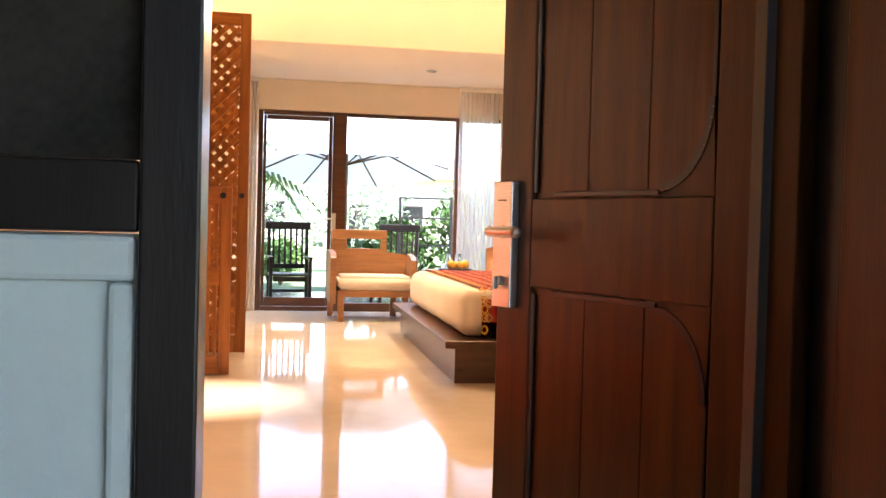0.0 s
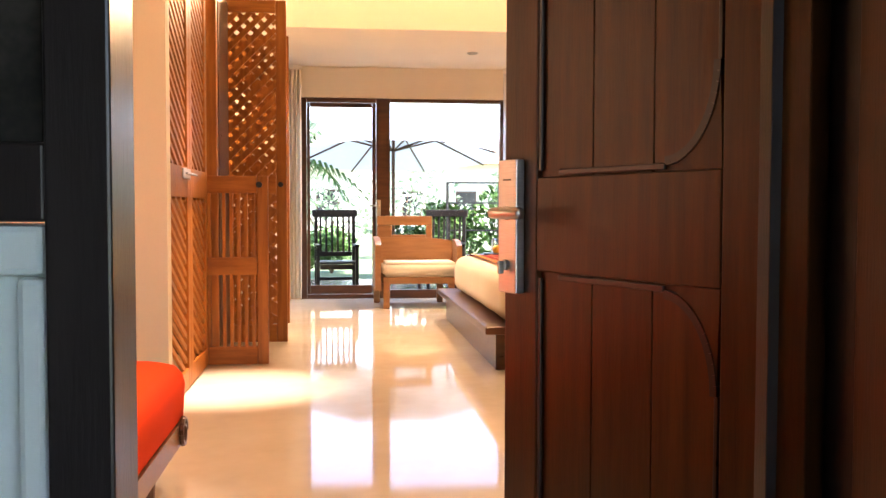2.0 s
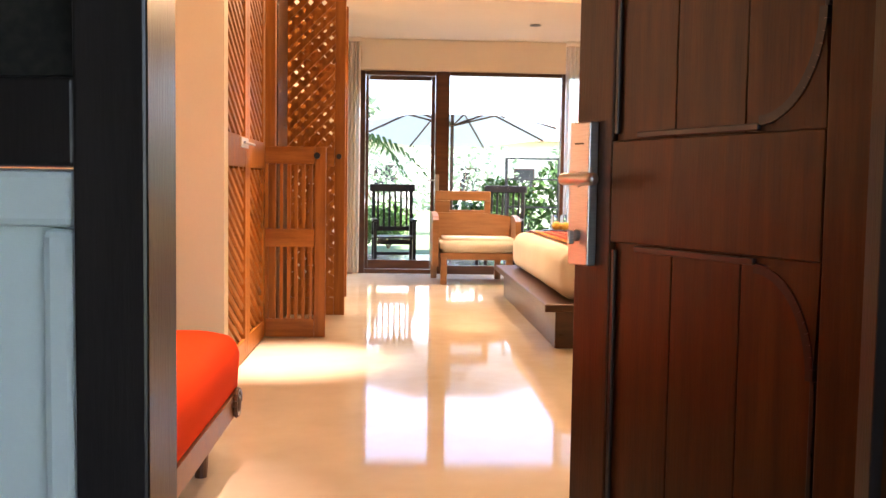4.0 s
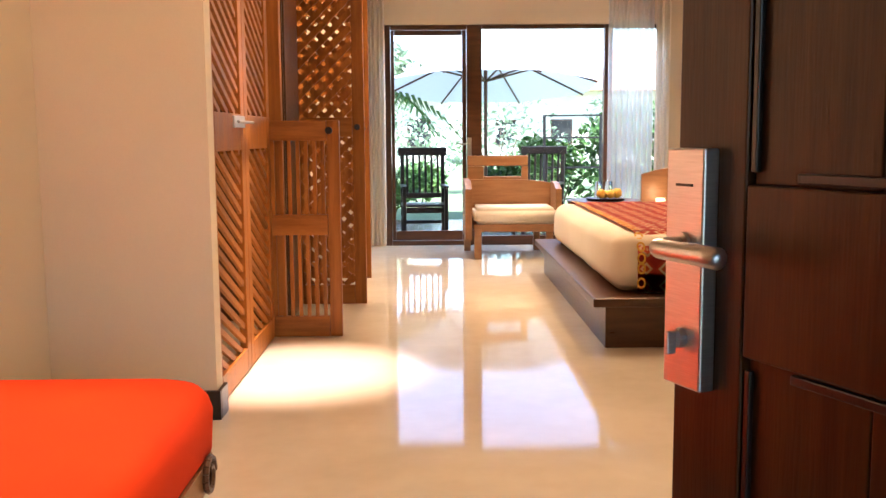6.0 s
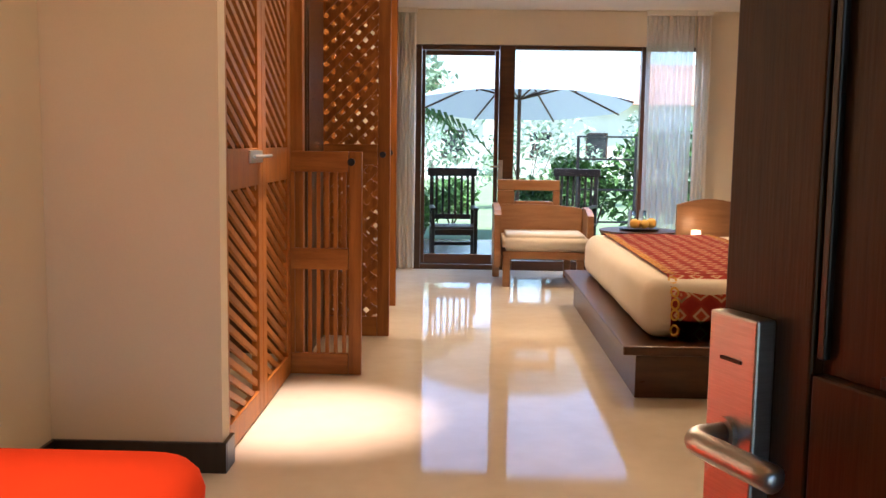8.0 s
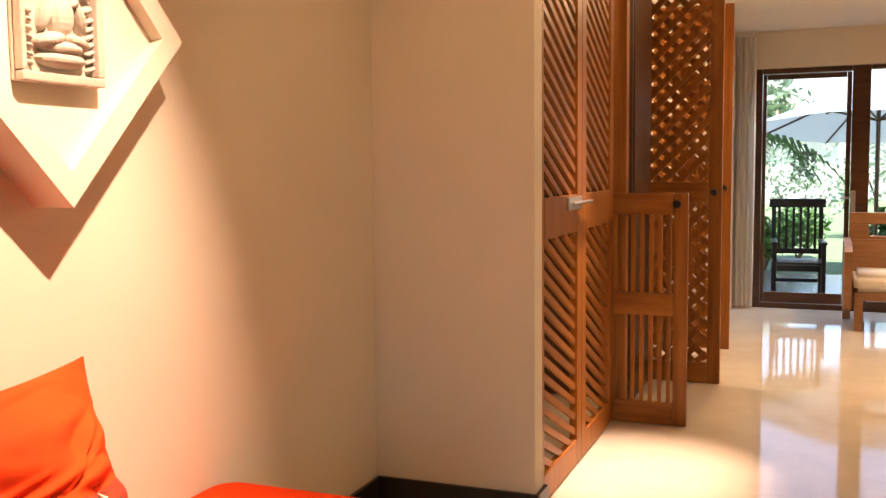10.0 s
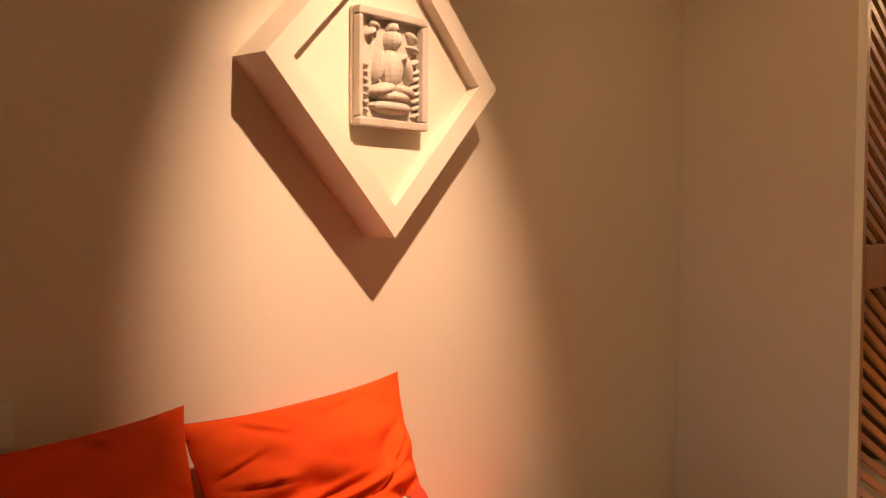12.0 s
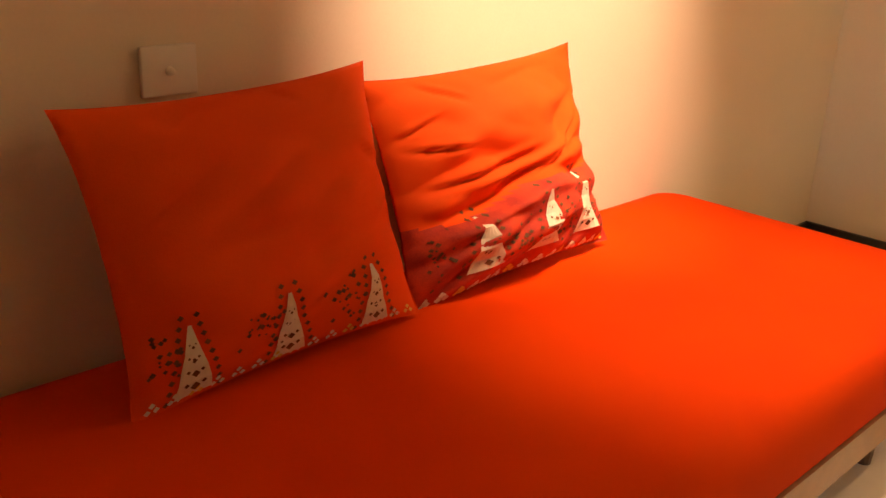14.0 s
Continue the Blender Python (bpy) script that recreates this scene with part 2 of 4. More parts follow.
def ball(c, r, squash=1.0, bm=None, u=12, v=8):
    bm = bm or bmesh.new()
    bmesh.ops.create_uvsphere(bm, u_segments=u, v_segments=v, radius=r, matrix=Matrix.Translation(c) @ Matrix.Diagonal((1, 1, squash, 1)))
    return bm


def setting(name, bm, mat, label, category, smooth=False):
    return tagged(part(name, bm, mat, None, label, smooth), label, category, "", "structure")


# ---- the room's shell ----
setting("ground", box(-60, -40, -0.4, 60, 140, -0.16), GRASS, "green lawn running out to the horizon", "ground")
setting("floor", box(-2.2, 1.60, -0.15, 4.9, 12.12, 0.0), MARBLE, "polished cream marble floor reflecting the glazed wall", "floor")
setting("porch_floor", box(-3.0, -3.5, -0.15, 5.0, 1.597, -0.005), PAVING, "grey stone paving outside the entrance door", "floor")
setting("terrace", box(-3.0, 12.30, -0.157, 6.0, 15.6, -0.02), DARKTILE, "dark stone terrace paving beyond the glazed wall", "floor")
setting("ceiling", box(-2.2, 1.60, 3.30, 4.9, 9.5, 3.45), CEIL, "plain cream painted ceiling", "ceiling")
setting("ceiling_low", box(-2.2, 9.503, 2.80, 4.9, 12.4, 3.45), CEIL, "lower cream ceiling beside the glazed wall with a beam edge", "ceiling")
# unseen slab added overhead to keep daylight off the entrance
setting("porch_ceiling", box(-3.0, -3.5, 2.95, 5.0, 1.597, 3.1), BROWN, "unseen dark slab added to shade the porch", "ceiling")

setting("wall_alcove", box(-0.575, 1.76, 0, -0.455, 5.588, 3.297), PLASTER, "cream plaster wall behind the daybed", "wall")
# hidden wall added to stop light leaking in behind the alcove
setting("wall_light_seal", box(-2.2, 1.76, 0, -2.08, 5.588, 3.297), PLASTER, "unseen plaster wall added to seal light out behind the alcove", "wall")
setting("wall_return", box(-2.2, 5.59, 0, 0.262, 5.70, 3.297), PLASTER, "cream plaster wall end closing the daybed alcove", "wall")
setting("wall_bath", box(-2.2, 9.358, 2.797, -2.08, 5.703, 3.297, bm=box(-2.2, 5.703, 0, -2.08, 12.117, 2.7965)), PLASTER, "cream plaster wall of the washroom", "wall")
setting("wall_bath_end", box(-2.077, 10.3, 0, 0.50, 10.42, 2.797), PLASTER, "cream plaster wall past the wooden screens", "wall")
setting("wall_corner", box(0.40, 10.423, 0, 0.50, 12.117, 2.797), PLASTER, "cream plaster wall beside the glazed door", "wall")
setting("wall_right", box(4.70, 1.76, 2.797, 4.85, 9.358, 3.297, bm=box(4.70, 1.76, 0, 4.85, 12.117, 2.7965)), PLASTER, "cream plaster wall behind the bed head", "wall")
w = box(0.40, 12.12, 0, 0.685, 12.28, 2.797)
box(3.83, 12.12, 0, 4.85, 12.28, 2.797, bm=w)
box(0.685, 12.12, 2.43, 3.83, 12.28, 2.797, bm=w)
setting("wall_window", w, PLASTER, "cream plaster wall around the glazed terrace door", "wall")
w = box(-2.2, 1.62, 0, 0.20, 1.757, 3.297)
box(2.05, 1.62, 0, 4.85, 1.757, 3.297, bm=w)
box(0.20, 1.62, 2.25, 2.05, 1.757, 3.297, bm=w)
setting("wall_entrance", w, PLASTER, "plaster wall around the entrance door and its sidelight", "wall")
# unseen walls added round the porch to darken the door and sidelight
setting("porch_shade_right", box(4.85, -3.5, 0, 5.0, 1.59, 2.947), PAVING, "unseen side wall added to darken the porch", "wall")
setting("porch_shade_left", box(-3.0, -3.5, 0, -2.85, 1.59, 2.947), PAVING, "unseen side wall added to darken the porch", "wall")
setting("porch_shade_back", box(-2.847, -3.5, 0, 1.7, -3.35, 2.947), PAVING, "unseen rear wall added to keep sky out of the sidelight", "wall")
setting("beam", box(-2.2, 9.36, 2.74, 4.85, 9.50, 3.297), CEIL, "cream plaster beam across the ceiling", "beam")
setting("baseboard", box(-0.452, 5.568, 0, 0.282, 5.587, 0.13, 0.003), BLACKWOOD, "near-black wooden baseboard on the alcove wall", "baseboard")
setting("baseboard_side", box(0.264, 5.59, 0, 0.282, 5.72, 0.13, 0.003), BLACKWOOD, "near-black wooden baseboard round the wall end", "baseboard")
setting("baseboard_alcove", box(-0.452, 4.37, 0, -0.435, 5.565, 0.13, 0.003), BLACKWOOD, "near-black wooden baseboard under the alcove wall", "baseboard")

# ---- entrance: dark frame with sidelight, and the open panelled door ----
fr = thing("sidelight", "black-stained frame with a glass pane over a pale painted panel", "sidelight", kind="structure")
part("stile", box(0.832, 1.61, 0, 0.901, 1.73, 2.247, 0.004), BLACKWOOD, fr)
part("stile", box(0.20, 1.61, 0, 0.27, 1.73, 2.247, 0.004), BLACKWOOD, fr)
part("rail", box(0.273, 1.625, 1.08, 0.829, 1.715, 1.165, 0.004), BLACKWOOD, fr)
part("rail", box(0.273, 1.625, 0.002, 0.829, 1.715, 0.10, 0.004), BLACKWOOD, fr)
part("rail", box(0.273, 1.625, 2.16, 0.829, 1.715, 2.245, 0.004), BLACKWOOD, fr)
part("pane", box(0.273, 1.66, 1.167, 0.829, 1.668, 2.158), DARKGLASS, fr, "dark reflecting glass pane")
pn = part("panel", box(0.275, 1.655, 0.102, 0.827, 1.69, 1.078), WHITEPAINT, fr, "pale painted recessed panel")
for x0, z0, x1, z1 in ((0.276, 1.022, 0.826, 1.077), (0.276, 0.103, 0.826, 0.16), (0.276, 0.162, 0.31, 1.02), (0.795, 0.162, 0.826, 1.02)):
    part("moulding", box(x0, 1.63, z0, x1, 1.653, z1, 0.008), WHITEPAINT, pn)

fr = thing("door_frame", "reddish brown wooden frame of the entrance door", "door frame", kind="structure")
part("jamb", box(1.905, 1.61, 0, 2.046, 1.907, 2.247, 0.004), DOORWOOD, fr)
# the hinge gap's shadow, modelled as a black strip on the jamb
part("hinge_gap_shade", box(1.91, 1.91, 0, 2.046, 2.03, 2.247, 0.004), BLACKWOOD, fr, "black strip for the shade in the hinge gap")
part("head", box(0.904, 1.61, 2.16, 1.902, 1.757, 2.247, 0.004), DOORWOOD, fr)
# added black board, hides the bright room behind the hinge gap
part("hinge_gap_cover", box(1.83, 2.032, 0, 2.046, 2.09, 2.247, 0.002), BLACKWOOD, fr)

# the leaf runs along local -x from its hinge; the room side is +y
HINGE = Vector((1.885, 2.00, 0))
EDGE = Vector((1.553, 2.80, 0))
WIDE = (EDGE - HINGE).length
ang = math.degrees(math.atan2((HINGE - EDGE).y, (HINGE - EDGE).x))
door = thing("entrance_door", "reddish brown panelled entrance door standing open", "door", (HINGE.x, HINGE.y, 0), ang, kind="structure")
T = 0.022
part("stile", box(-WIDE, -T, 0.012, -WIDE + 0.13, T, 2.13, 0.003), DOORWOOD, door)
HS = 0.172
part("stile", box(-HS, -T, 0.012, 0.012, T, 2.13, 0.003), DOORWOOD, door)
for z0, z1 in ((0.012, 0.20), (0.955, 1.165), (2.0, 2.13)):
    part("rail", box(-WIDE + 0.132, -T, z0, -HS - 0.002, T, z1, 0.003), DOORWOOD, door)
pw = (WIDE - 0.134 - HS) / 3
for z0, z1 in ((0.20, 0.955), (1.165, 2.0)):
    for k in range(3):
        a = -WIDE + 0.132 + k * pw
        part("panel_board", box(a + 0.001, -0.010, z0, a + pw - 0.001, 0.010, z1, 0.002), DOORWOOD, door)
    # carved corner spandrels that give the panels their arched ends
    low = z0 < 0.5
    zc = z1 if low else z0
    zd = -1 if low else 1
    pts = [(-HS - 0.003, zc)]
    for k in range(13):
        f = k / 12 * math.pi / 2
        pts.append((-HS - 0.003 - 0.13 * (1 - math.sin(f)) - 0.008, zc + zd * (0.02 + 0.17 * (1 - math.cos(f)))))
    part("spandrel", prism(pts, "y", -T + 0.003, T - 0.003), DOORWOOD, door)
# dark strips as groove shadow along the rails and round the arched panel ends
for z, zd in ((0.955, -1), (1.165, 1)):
    part("groove_shade", box(-WIDE + 0.21, -0.0195, z + zd * 0.004, -HS - 0.15, -0.011, z + zd * 0.016, 0.002), BLACKWOOD, door)
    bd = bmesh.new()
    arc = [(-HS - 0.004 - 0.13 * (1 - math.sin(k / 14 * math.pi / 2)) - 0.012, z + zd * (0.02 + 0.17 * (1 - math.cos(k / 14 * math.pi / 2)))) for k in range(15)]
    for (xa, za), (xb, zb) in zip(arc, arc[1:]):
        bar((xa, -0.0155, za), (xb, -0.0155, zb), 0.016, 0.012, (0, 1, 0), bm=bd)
    part("arched_groove_shade", bd, BLACKWOOD, door)
    part("groove_shade", box(-HS - 0.016, -0.0195, z + zd * 0.19, -HS - 0.006, -0.011, z + zd * 0.70, 0.002), BLACKWOOD, door)
part("groove_shade", box(-WIDE + 0.134, -0.0195, 0.21, -WIDE + 0.144, -0.011, 0.94, 0.002), BLACKWOOD, door)
part("groove_shade", box(-WIDE + 0.134, -0.0195, 1.18, -WIDE + 0.144, -0.011, 1.99, 0.002), BLACKWOOD, door)
# lock plate with its lever, card slot and thumb turn
lock = part("lock_plate", box(-WIDE + 0.008, -T - 0.024, 0.900, -WIDE + 0.083, -T - 0.0005, 1.208, 0.003), STEEL, door, "tall brushed steel lock plate")
part("card_slot", box(-WIDE + 0.030, -T - 0.0262, 1.160, -WIDE + 0.062, -T - 0.0242, 1.1635), METAL, lock)
part("lever_rose", rod((-WIDE + 0.045, -T - 0.0242, 1.085), (-WIDE + 0.045, -T - 0.030, 1.085), 0.017, 20), STEEL, lock)


def tube(points, r, r2, sides=14):
    """A round bar that follows points, tapering from r to r2, with a domed end."""
    bm = bmesh.new()
    pts = [Vector(p) for p in points]
    rings = []
    for k, p in enumerate(pts):
        d = (pts[min(k + 1, len(pts) - 1)] - pts[max(k - 1, 0)]).normalized()
        a = Vector((0, 0, 1))
        b = d.cross(a).normalized()
        rr = r + (r2 - r) * k / (len(pts) - 1)
        if k == len(pts) - 1:
            rr *= 0.55
        rings.append([bm.verts.new(p + (a * math.cos(q / sides * math.tau) + b * math.sin(q / sides * math.tau)) * rr) for q in range(sides)])
    for u, v in zip(rings, rings[1:]):
        for q in range(sides):
            bm.faces.new((u[q], u[(q + 1) % sides], v[(q + 1) % sides], v[q]))
    bm.faces.new(rings[0])
    bm.faces.new(rings[-1])
    return bm


LX, LY, ELBOW = -WIDE + 0.045, -T - 0.074, 0.026
path = [(LX, -T - 0.031, 1.085), (LX, LY + ELBOW, 1.085)]
path += [(LX + ELBOW * (1 - math.cos(f)), LY + ELBOW * (1 - math.sin(f)), 1.085) for f in [k / 8 * math.pi / 2 for k in range(1, 9)]]
path += [(LX + x, LY, 1.085) for x in (0.05, 0.08, 0.11, 0.128, 0.134)]
part("lever", tube(path, 0.0115, 0.0135), STEEL, lock, "rounded steel lever handle", True)
part("thumb_turn", rod((-WIDE + 0.045, -T - 0.0242, 0.965), (-WIDE + 0.045, -T - 0.034, 0.965), 0.013, 16), STEEL, lock)
part("thumb_grip", box(-WIDE + 0.041, -T - 0.048, 0.945, -WIDE + 0.049, -T - 0.0342, 0.975, 0.002), STEEL, lock)

# ---- glazed terrace wall ----
win = thing("window_1", "dark brown framed glazed terrace door and picture window", "window", kind="structure")
for nm, b in (("jamb", (0.69, 12.13, 0, 0.76, 12.25, 2.425)), ("mullion", (1.60, 12.13, 0.0, 1.765, 12.25, 2.425)), ("jamb", (3.12, 12.13, 0, 3.205, 12.25, 2.425)),
              ("head", (0.763, 12.135, 2.375, 1.597, 12.245, 2.425)), ("head", (1.768, 12.135, 2.385, 3.117, 12.245, 2.425)),
              ("sill", (0.763, 12.135, 0, 1.597, 12.245, 0.05)), ("sill", (1.768, 12.135, 0, 3.117, 12.245, 0.10))):
    part(nm, box(*b, 0.004), BROWN, win)
leaf = part("door_leaf", box(0.765, 12.165, 0.055, 0.80, 12.215, 2.37, 0.003), BROWN, win)
part("leaf_stile", box(1.55, 12.165, 0.055, 1.595, 12.215, 2.37, 0.003), BROWN, leaf)
part("leaf_rail", box(0.803, 12.167, 0.055, 1.547, 12.213, 0.16, 0.003), BROWN, leaf)
part("leaf_rail", box(0.803, 12.167, 2.32, 1.547, 12.213, 2.37, 0.003), BROWN, leaf)
p1 = part("pane", box(0.803, 12.187, 0.162, 1.547, 12.193, 2.318), GLASS, leaf)
p2 = part("pane", box(1.768, 12.187, 0.102, 3.117, 12.193, 2.383), GLASS, win)
p3 = part("pane", box(3.208, 12.187, 0.102, 3.757, 12.193, 2.383), GLASS, win)
part("head", box(3.208, 12.135, 2.385, 3.757, 12.245, 2.425, 0.004), BROWN, win)
part("sill", box(3.208, 12.135, 0, 3.757, 12.245, 0.10, 0.004), BROWN, win)
part("jamb", box(3.76, 12.13, 0, 3.827, 12.25, 2.425, 0.004), BROWN, win)
p1.visible_shadow = p2.visible_shadow = p3.visible_shadow = False
part("handle_plate", box(1.60, 12.115, 0.98, 1.65, 12.128, 1.20, 0.003), STEEL, win, "steel handle plate")
part("handle", box(1.51, 12.075, 1.12, 1.63, 12.095, 1.14, 0.006), STEEL, win)


def curtain(x0, x1, y, top, folds, mat):
    bm = bmesh.new()
    cols, rows = folds * 8, 10
    grid = []
    for j in range(rows + 1):
        v = j / rows
        row = []
        for i in range(cols + 1):
            u = i / cols
            amp = 0.022 + 0.014 * v + 0.008 * math.sin(u * 9)
            row.append(bm.verts.new((x0 + (x1 - x0) * u + 0.006 * math.sin(13 * u + 3 * v), y + amp * math.sin(u * folds * math.tau + 0.5 * math.sin(3 * v)), top - (top - 0.02) * v)))
        grid.append(row)
    for j in range(rows):
        for i in range(cols):
            bm.faces.new((grid[j][i], grid[j][i + 1], grid[j + 1][i + 1], grid[j + 1][i]))
    return bm


for x0, x1, folds, g in ((0.515, 0.70, 4, DRAPE), (3.14, 3.64, 9, SHEER), (3.66, 3.82, 4, DRAPE)):
    c = thing("curtain", "white sheer curtain hanging in folds beside the glazed wall" if g is SHEER else "gathered cream curtain hanging at the glazed wall", "curtain")
    part("cloth", curtain(x0, x1, 12.04, 2.74, folds, g), g, c, smooth=True)
    part("rail", box(x0, 12.02, 2.745, x1 + 0.012, 12.06, 2.797), PLASTIC, c)

# ---- louvred closet doors and wooden screens ----


def slanted(y0, y1, z0, z1, x, parent, pitch=0.075, rise=0.26):
    """Diagonal slats across an opening in a door that faces x."""
    z = z0 - rise
    while z < z1:
        ya, za, yb, zb = y0, z + rise, y1, z
        if za > z1:
            f = (za - z1) / rise
            ya, za = y0 + (y1 - y0) * f, z1
        if zb < z0:
            f = (z0 - zb) / rise
            yb, zb = y1 - (y1 - y0) * f, z0
        if yb - ya > 0.03:
            part("slat", bar((x, ya, za), (x, yb, zb), 0.030, 0.018, (1, 0, 0)), TEAK, parent)
        z += pitch


for y0, y1, first in ((5.725, 6.50, True), (6.505, 7.26, False)):
    d = thing("louvred_door", "honey teak closet door with diagonal slats, closed", "closet door", group="closet doors")
    X0, X1 = 0.20, 0.24
    part("stile", box(X0, y0, 0.01, X1, y0 + 0.09, 2.75, 0.003), TEAK, d)
    part("stile", box(X0, y1 - 0.09, 0.01, X1, y1, 2.75, 0.003), TEAK, d)
    for z0, z1 in ((0.01, 0.13), (1.16, 1.34), (2.62, 2.75)):
        part("rail", box(X0, y0 + 0.092, z0, X1, y1 - 0.092, z1, 0.003), TEAK, d)
    slanted(y0 + 0.092, y1 - 0.092, 0.13, 1.16, 0.22, d)
    slanted(y0 + 0.092, y1 - 0.092, 1.34, 2.62, 0.22, d)
    if first:
        lt = part("latch", box(0.241, 6.20, 1.27, 0.252, 6.46, 1.33, 0.003), STEEL, d, "bright steel latch")
        part("latch_bolt", rod((0.262, 6.24, 1.30), (0.262, 6.62, 1.30), 0.008), STEEL, lt)
setting("closet_header", box(0.18, 5.72, 2.755, 0.25, 7.27, 3.29), PLASTER, "cream plaster above the closet doors", "wall")

post = thing("door_post", "honey teak post where the slatted gate hangs", "post")
part("post", box(0.162, 7.322, 0.0, 0.30, 7.40, 2.75, 0.004), TEAK, post)

gate = thing("slatted_gate", "low honey teak gate with two rows of upright slats", "gate")
gx0, gx1, gy0, gy1 = 0.160, 0.652, 7.275, 7.315
part("stile", box(gx0, gy0, 0.005, gx0 + 0.06, gy1, 1.32, 0.003), TEAK, gate)
part("stile", box(gx1 - 0.075, gy0, 0.005, gx1, gy1, 1.32, 0.003), TEAK, gate)
for z0, z1 in ((0.005, 0.13), (0.63, 0.755), (1.20, 1.32)):
    part("rail", box(gx0 + 0.062, gy0, z0, gx1 - 0.077, gy1, z1, 0.003), TEAK_H, gate)
for z0, z1 in ((0.13, 0.63), (0.755, 1.20)):
    for k in range(7):
        xc = gx0 + 0.062 + (k + 0.5) * (gx1 - gx0 - 0.139) / 7
        part("slat", box(xc - 0.011, gy0 + 0.010, z0, xc + 0.011, gy1 - 0.010, z1), TEAK, gate)
part("knob", rod((gx1 - 0.06, gy0 - 0.018, 1.26), (gx1 - 0.06, gy0, 1.26), 0.022, 14), BLACKWOOD, gate)


def lattice(x0, x1, z0, z1, y, parent, pitch=0.110, wide=0.043):
    """Two layers of crossed diagonal laths in an opening that faces y."""
    for sign, yy in ((1, y - 0.0092), (-1, y + 0.0092)):
        c = (x0 - z1 if sign > 0 else x0 + z0) + pitch / 2
        end = x1 - z0 if sign > 0 else x1 + z1
        while c < end:
            za, zb = (max(z0, x0 - c), min(z1, x1 - c)) if sign > 0 else (max(z0, c - x1), min(z1, c - x0))
            if zb - za > 0.02:
                p = (c + za, yy, za) if sign > 0 else (c - za, yy, za)
                q = (c + zb, yy, zb) if sign > 0 else (c - zb, yy, zb)
                part("lath", bar(p, q, wide, 0.018), TEAK, parent)
            c += pitch


def screen(x0, x1, y, height):
    s = thing("lattice_screen", "tall honey teak screen with pierced diamond lattice", "screen", group="lattice screens")
    part("stile", box(x0, y - 0.022, 0.0, x0 + 0.10, y + 0.022, height, 0.003), TEAK, s)
    part("stile", box(x1 - 0.085, y - 0.022, 0.0, x1, y + 0.022, height, 0.003), TEAK, s)
    spans = ((0.14, 1.22), (1.36, height - 0.10))
    for z0, z1 in ((0.0, 0.14), (1.22, 1.36), (height - 0.10, height)):
        part("rail", box(x0 + 0.102, y - 0.022, z0, x1 - 0.087, y + 0.022, z1, 0.003), TEAK_H, s)
    for z0, z1 in spans:
        lattice(x0 + 0.102, x1 - 0.087, z0, z1, y, s)
    part("knob", rod((x1 - 0.05, y - 0.038, 1.29), (x1 - 0.05, y - 0.022, 1.29), 0.022, 14), BLACKWOOD, s)


screen(0.06, 0.722, 8.455, 2.78)
screen(0.06, 0.675, 9.72, 2.72)

# washroom seen through the piercings
v = thing("washroom_counter", "dark wooden washroom counter behind the screens", "counter")
part("cabinet", box(-1.95, 8.0, 0.0, -1.45, 10.2, 0.80, 0.006), BROWN, v)
part("worktop", box(-2.0, 7.96, 0.803, -1.40, 10.24, 0.85, 0.006), MARBLE, v)
# added box stands in for the closet's shade behind the gate
c = thing("wardrobe", "dark brown box added for the dark gap behind the gate", "wardrobe")
part("body", box(-0.95, 7.80, 0.0, 0.26, 8.40, 2.74, 0.006), BROWN, c)
part("door", box(-0.34, 7.775, 0.06, 0.25, 7.797, 2.70, 0.004), BROWN, c)
part("door", box(-0.94, 7.775, 0.06, -0.35, 7.797, 2.70, 0.004), BROWN, c)

# ---- bed ----
bed = thing("platform_bed", "low dark brown platform bed with white bedding", "bed")
part("base", box(2.20, 6.90, 0.0, 4.62, 9.90, 0.245, 0.004), BROWN, bed)
part("ledge", box(2.12, 6.84, 0.248, 4.66, 9.96, 0.30, 0.008), BROWN, bed, "overhanging dark wooden ledge")
m = box(2.25, 7.00, 0.302, 4.58, 9.72, 0.64)
bmesh.ops.bevel(m, geom=list(m.edges), offset=0.11, segments=6, affect="EDGES", profile=0.5)
bmesh.ops.subdivide_edges(m, edges=[e for e in m.edges if e.calc_length() > 0.5], cuts=14, use_grid_fill=True)
for vt in m.verts:
    vt.co += 0.008 * noise.noise_vector(vt.co * 3.0)
part("mattress", m, LINEN, bed, "plump mattress under a white sheet", True)
part("headboard", box(4.62, 7.0, 0.302, 4.69, 9.8, 1.2, 0.01), BROWN, bed)

runner = thing("bed_runner", "red and gold batik runner draped over the bed", "bed runner")
r = bmesh.new()
prof = [(6.985, 0.31), (6.985, 0.42), (6.99, 0.54), (7.03, 0.60), (7.12, 0.652), (7.3, 0.657)] + [(7.3 + 0.2 * k, 0.657) for k in range(1, 11)] + [(9.62, 0.652), (9.70, 0.60), (9.735, 0.5), (9.735, 0.34)]
xs = [2.40 + 0.1 * k for k in range(10)]
gr = [[r.verts.new((x, y, z + 0.003 * math.sin(x * 40 + y * 9))) for y, z in prof] for x in xs]
for i in range(len(xs) - 1):
    for j in range(len(prof) - 1):
        r.faces.new((gr[i][j], gr[i + 1][j], gr[i + 1][j + 1], gr[i][j + 1]))
bmesh.ops.solidify(r, geom=list(r.faces), thickness=0.004)
part("cloth", r, RUNNER, runner, smooth=True)
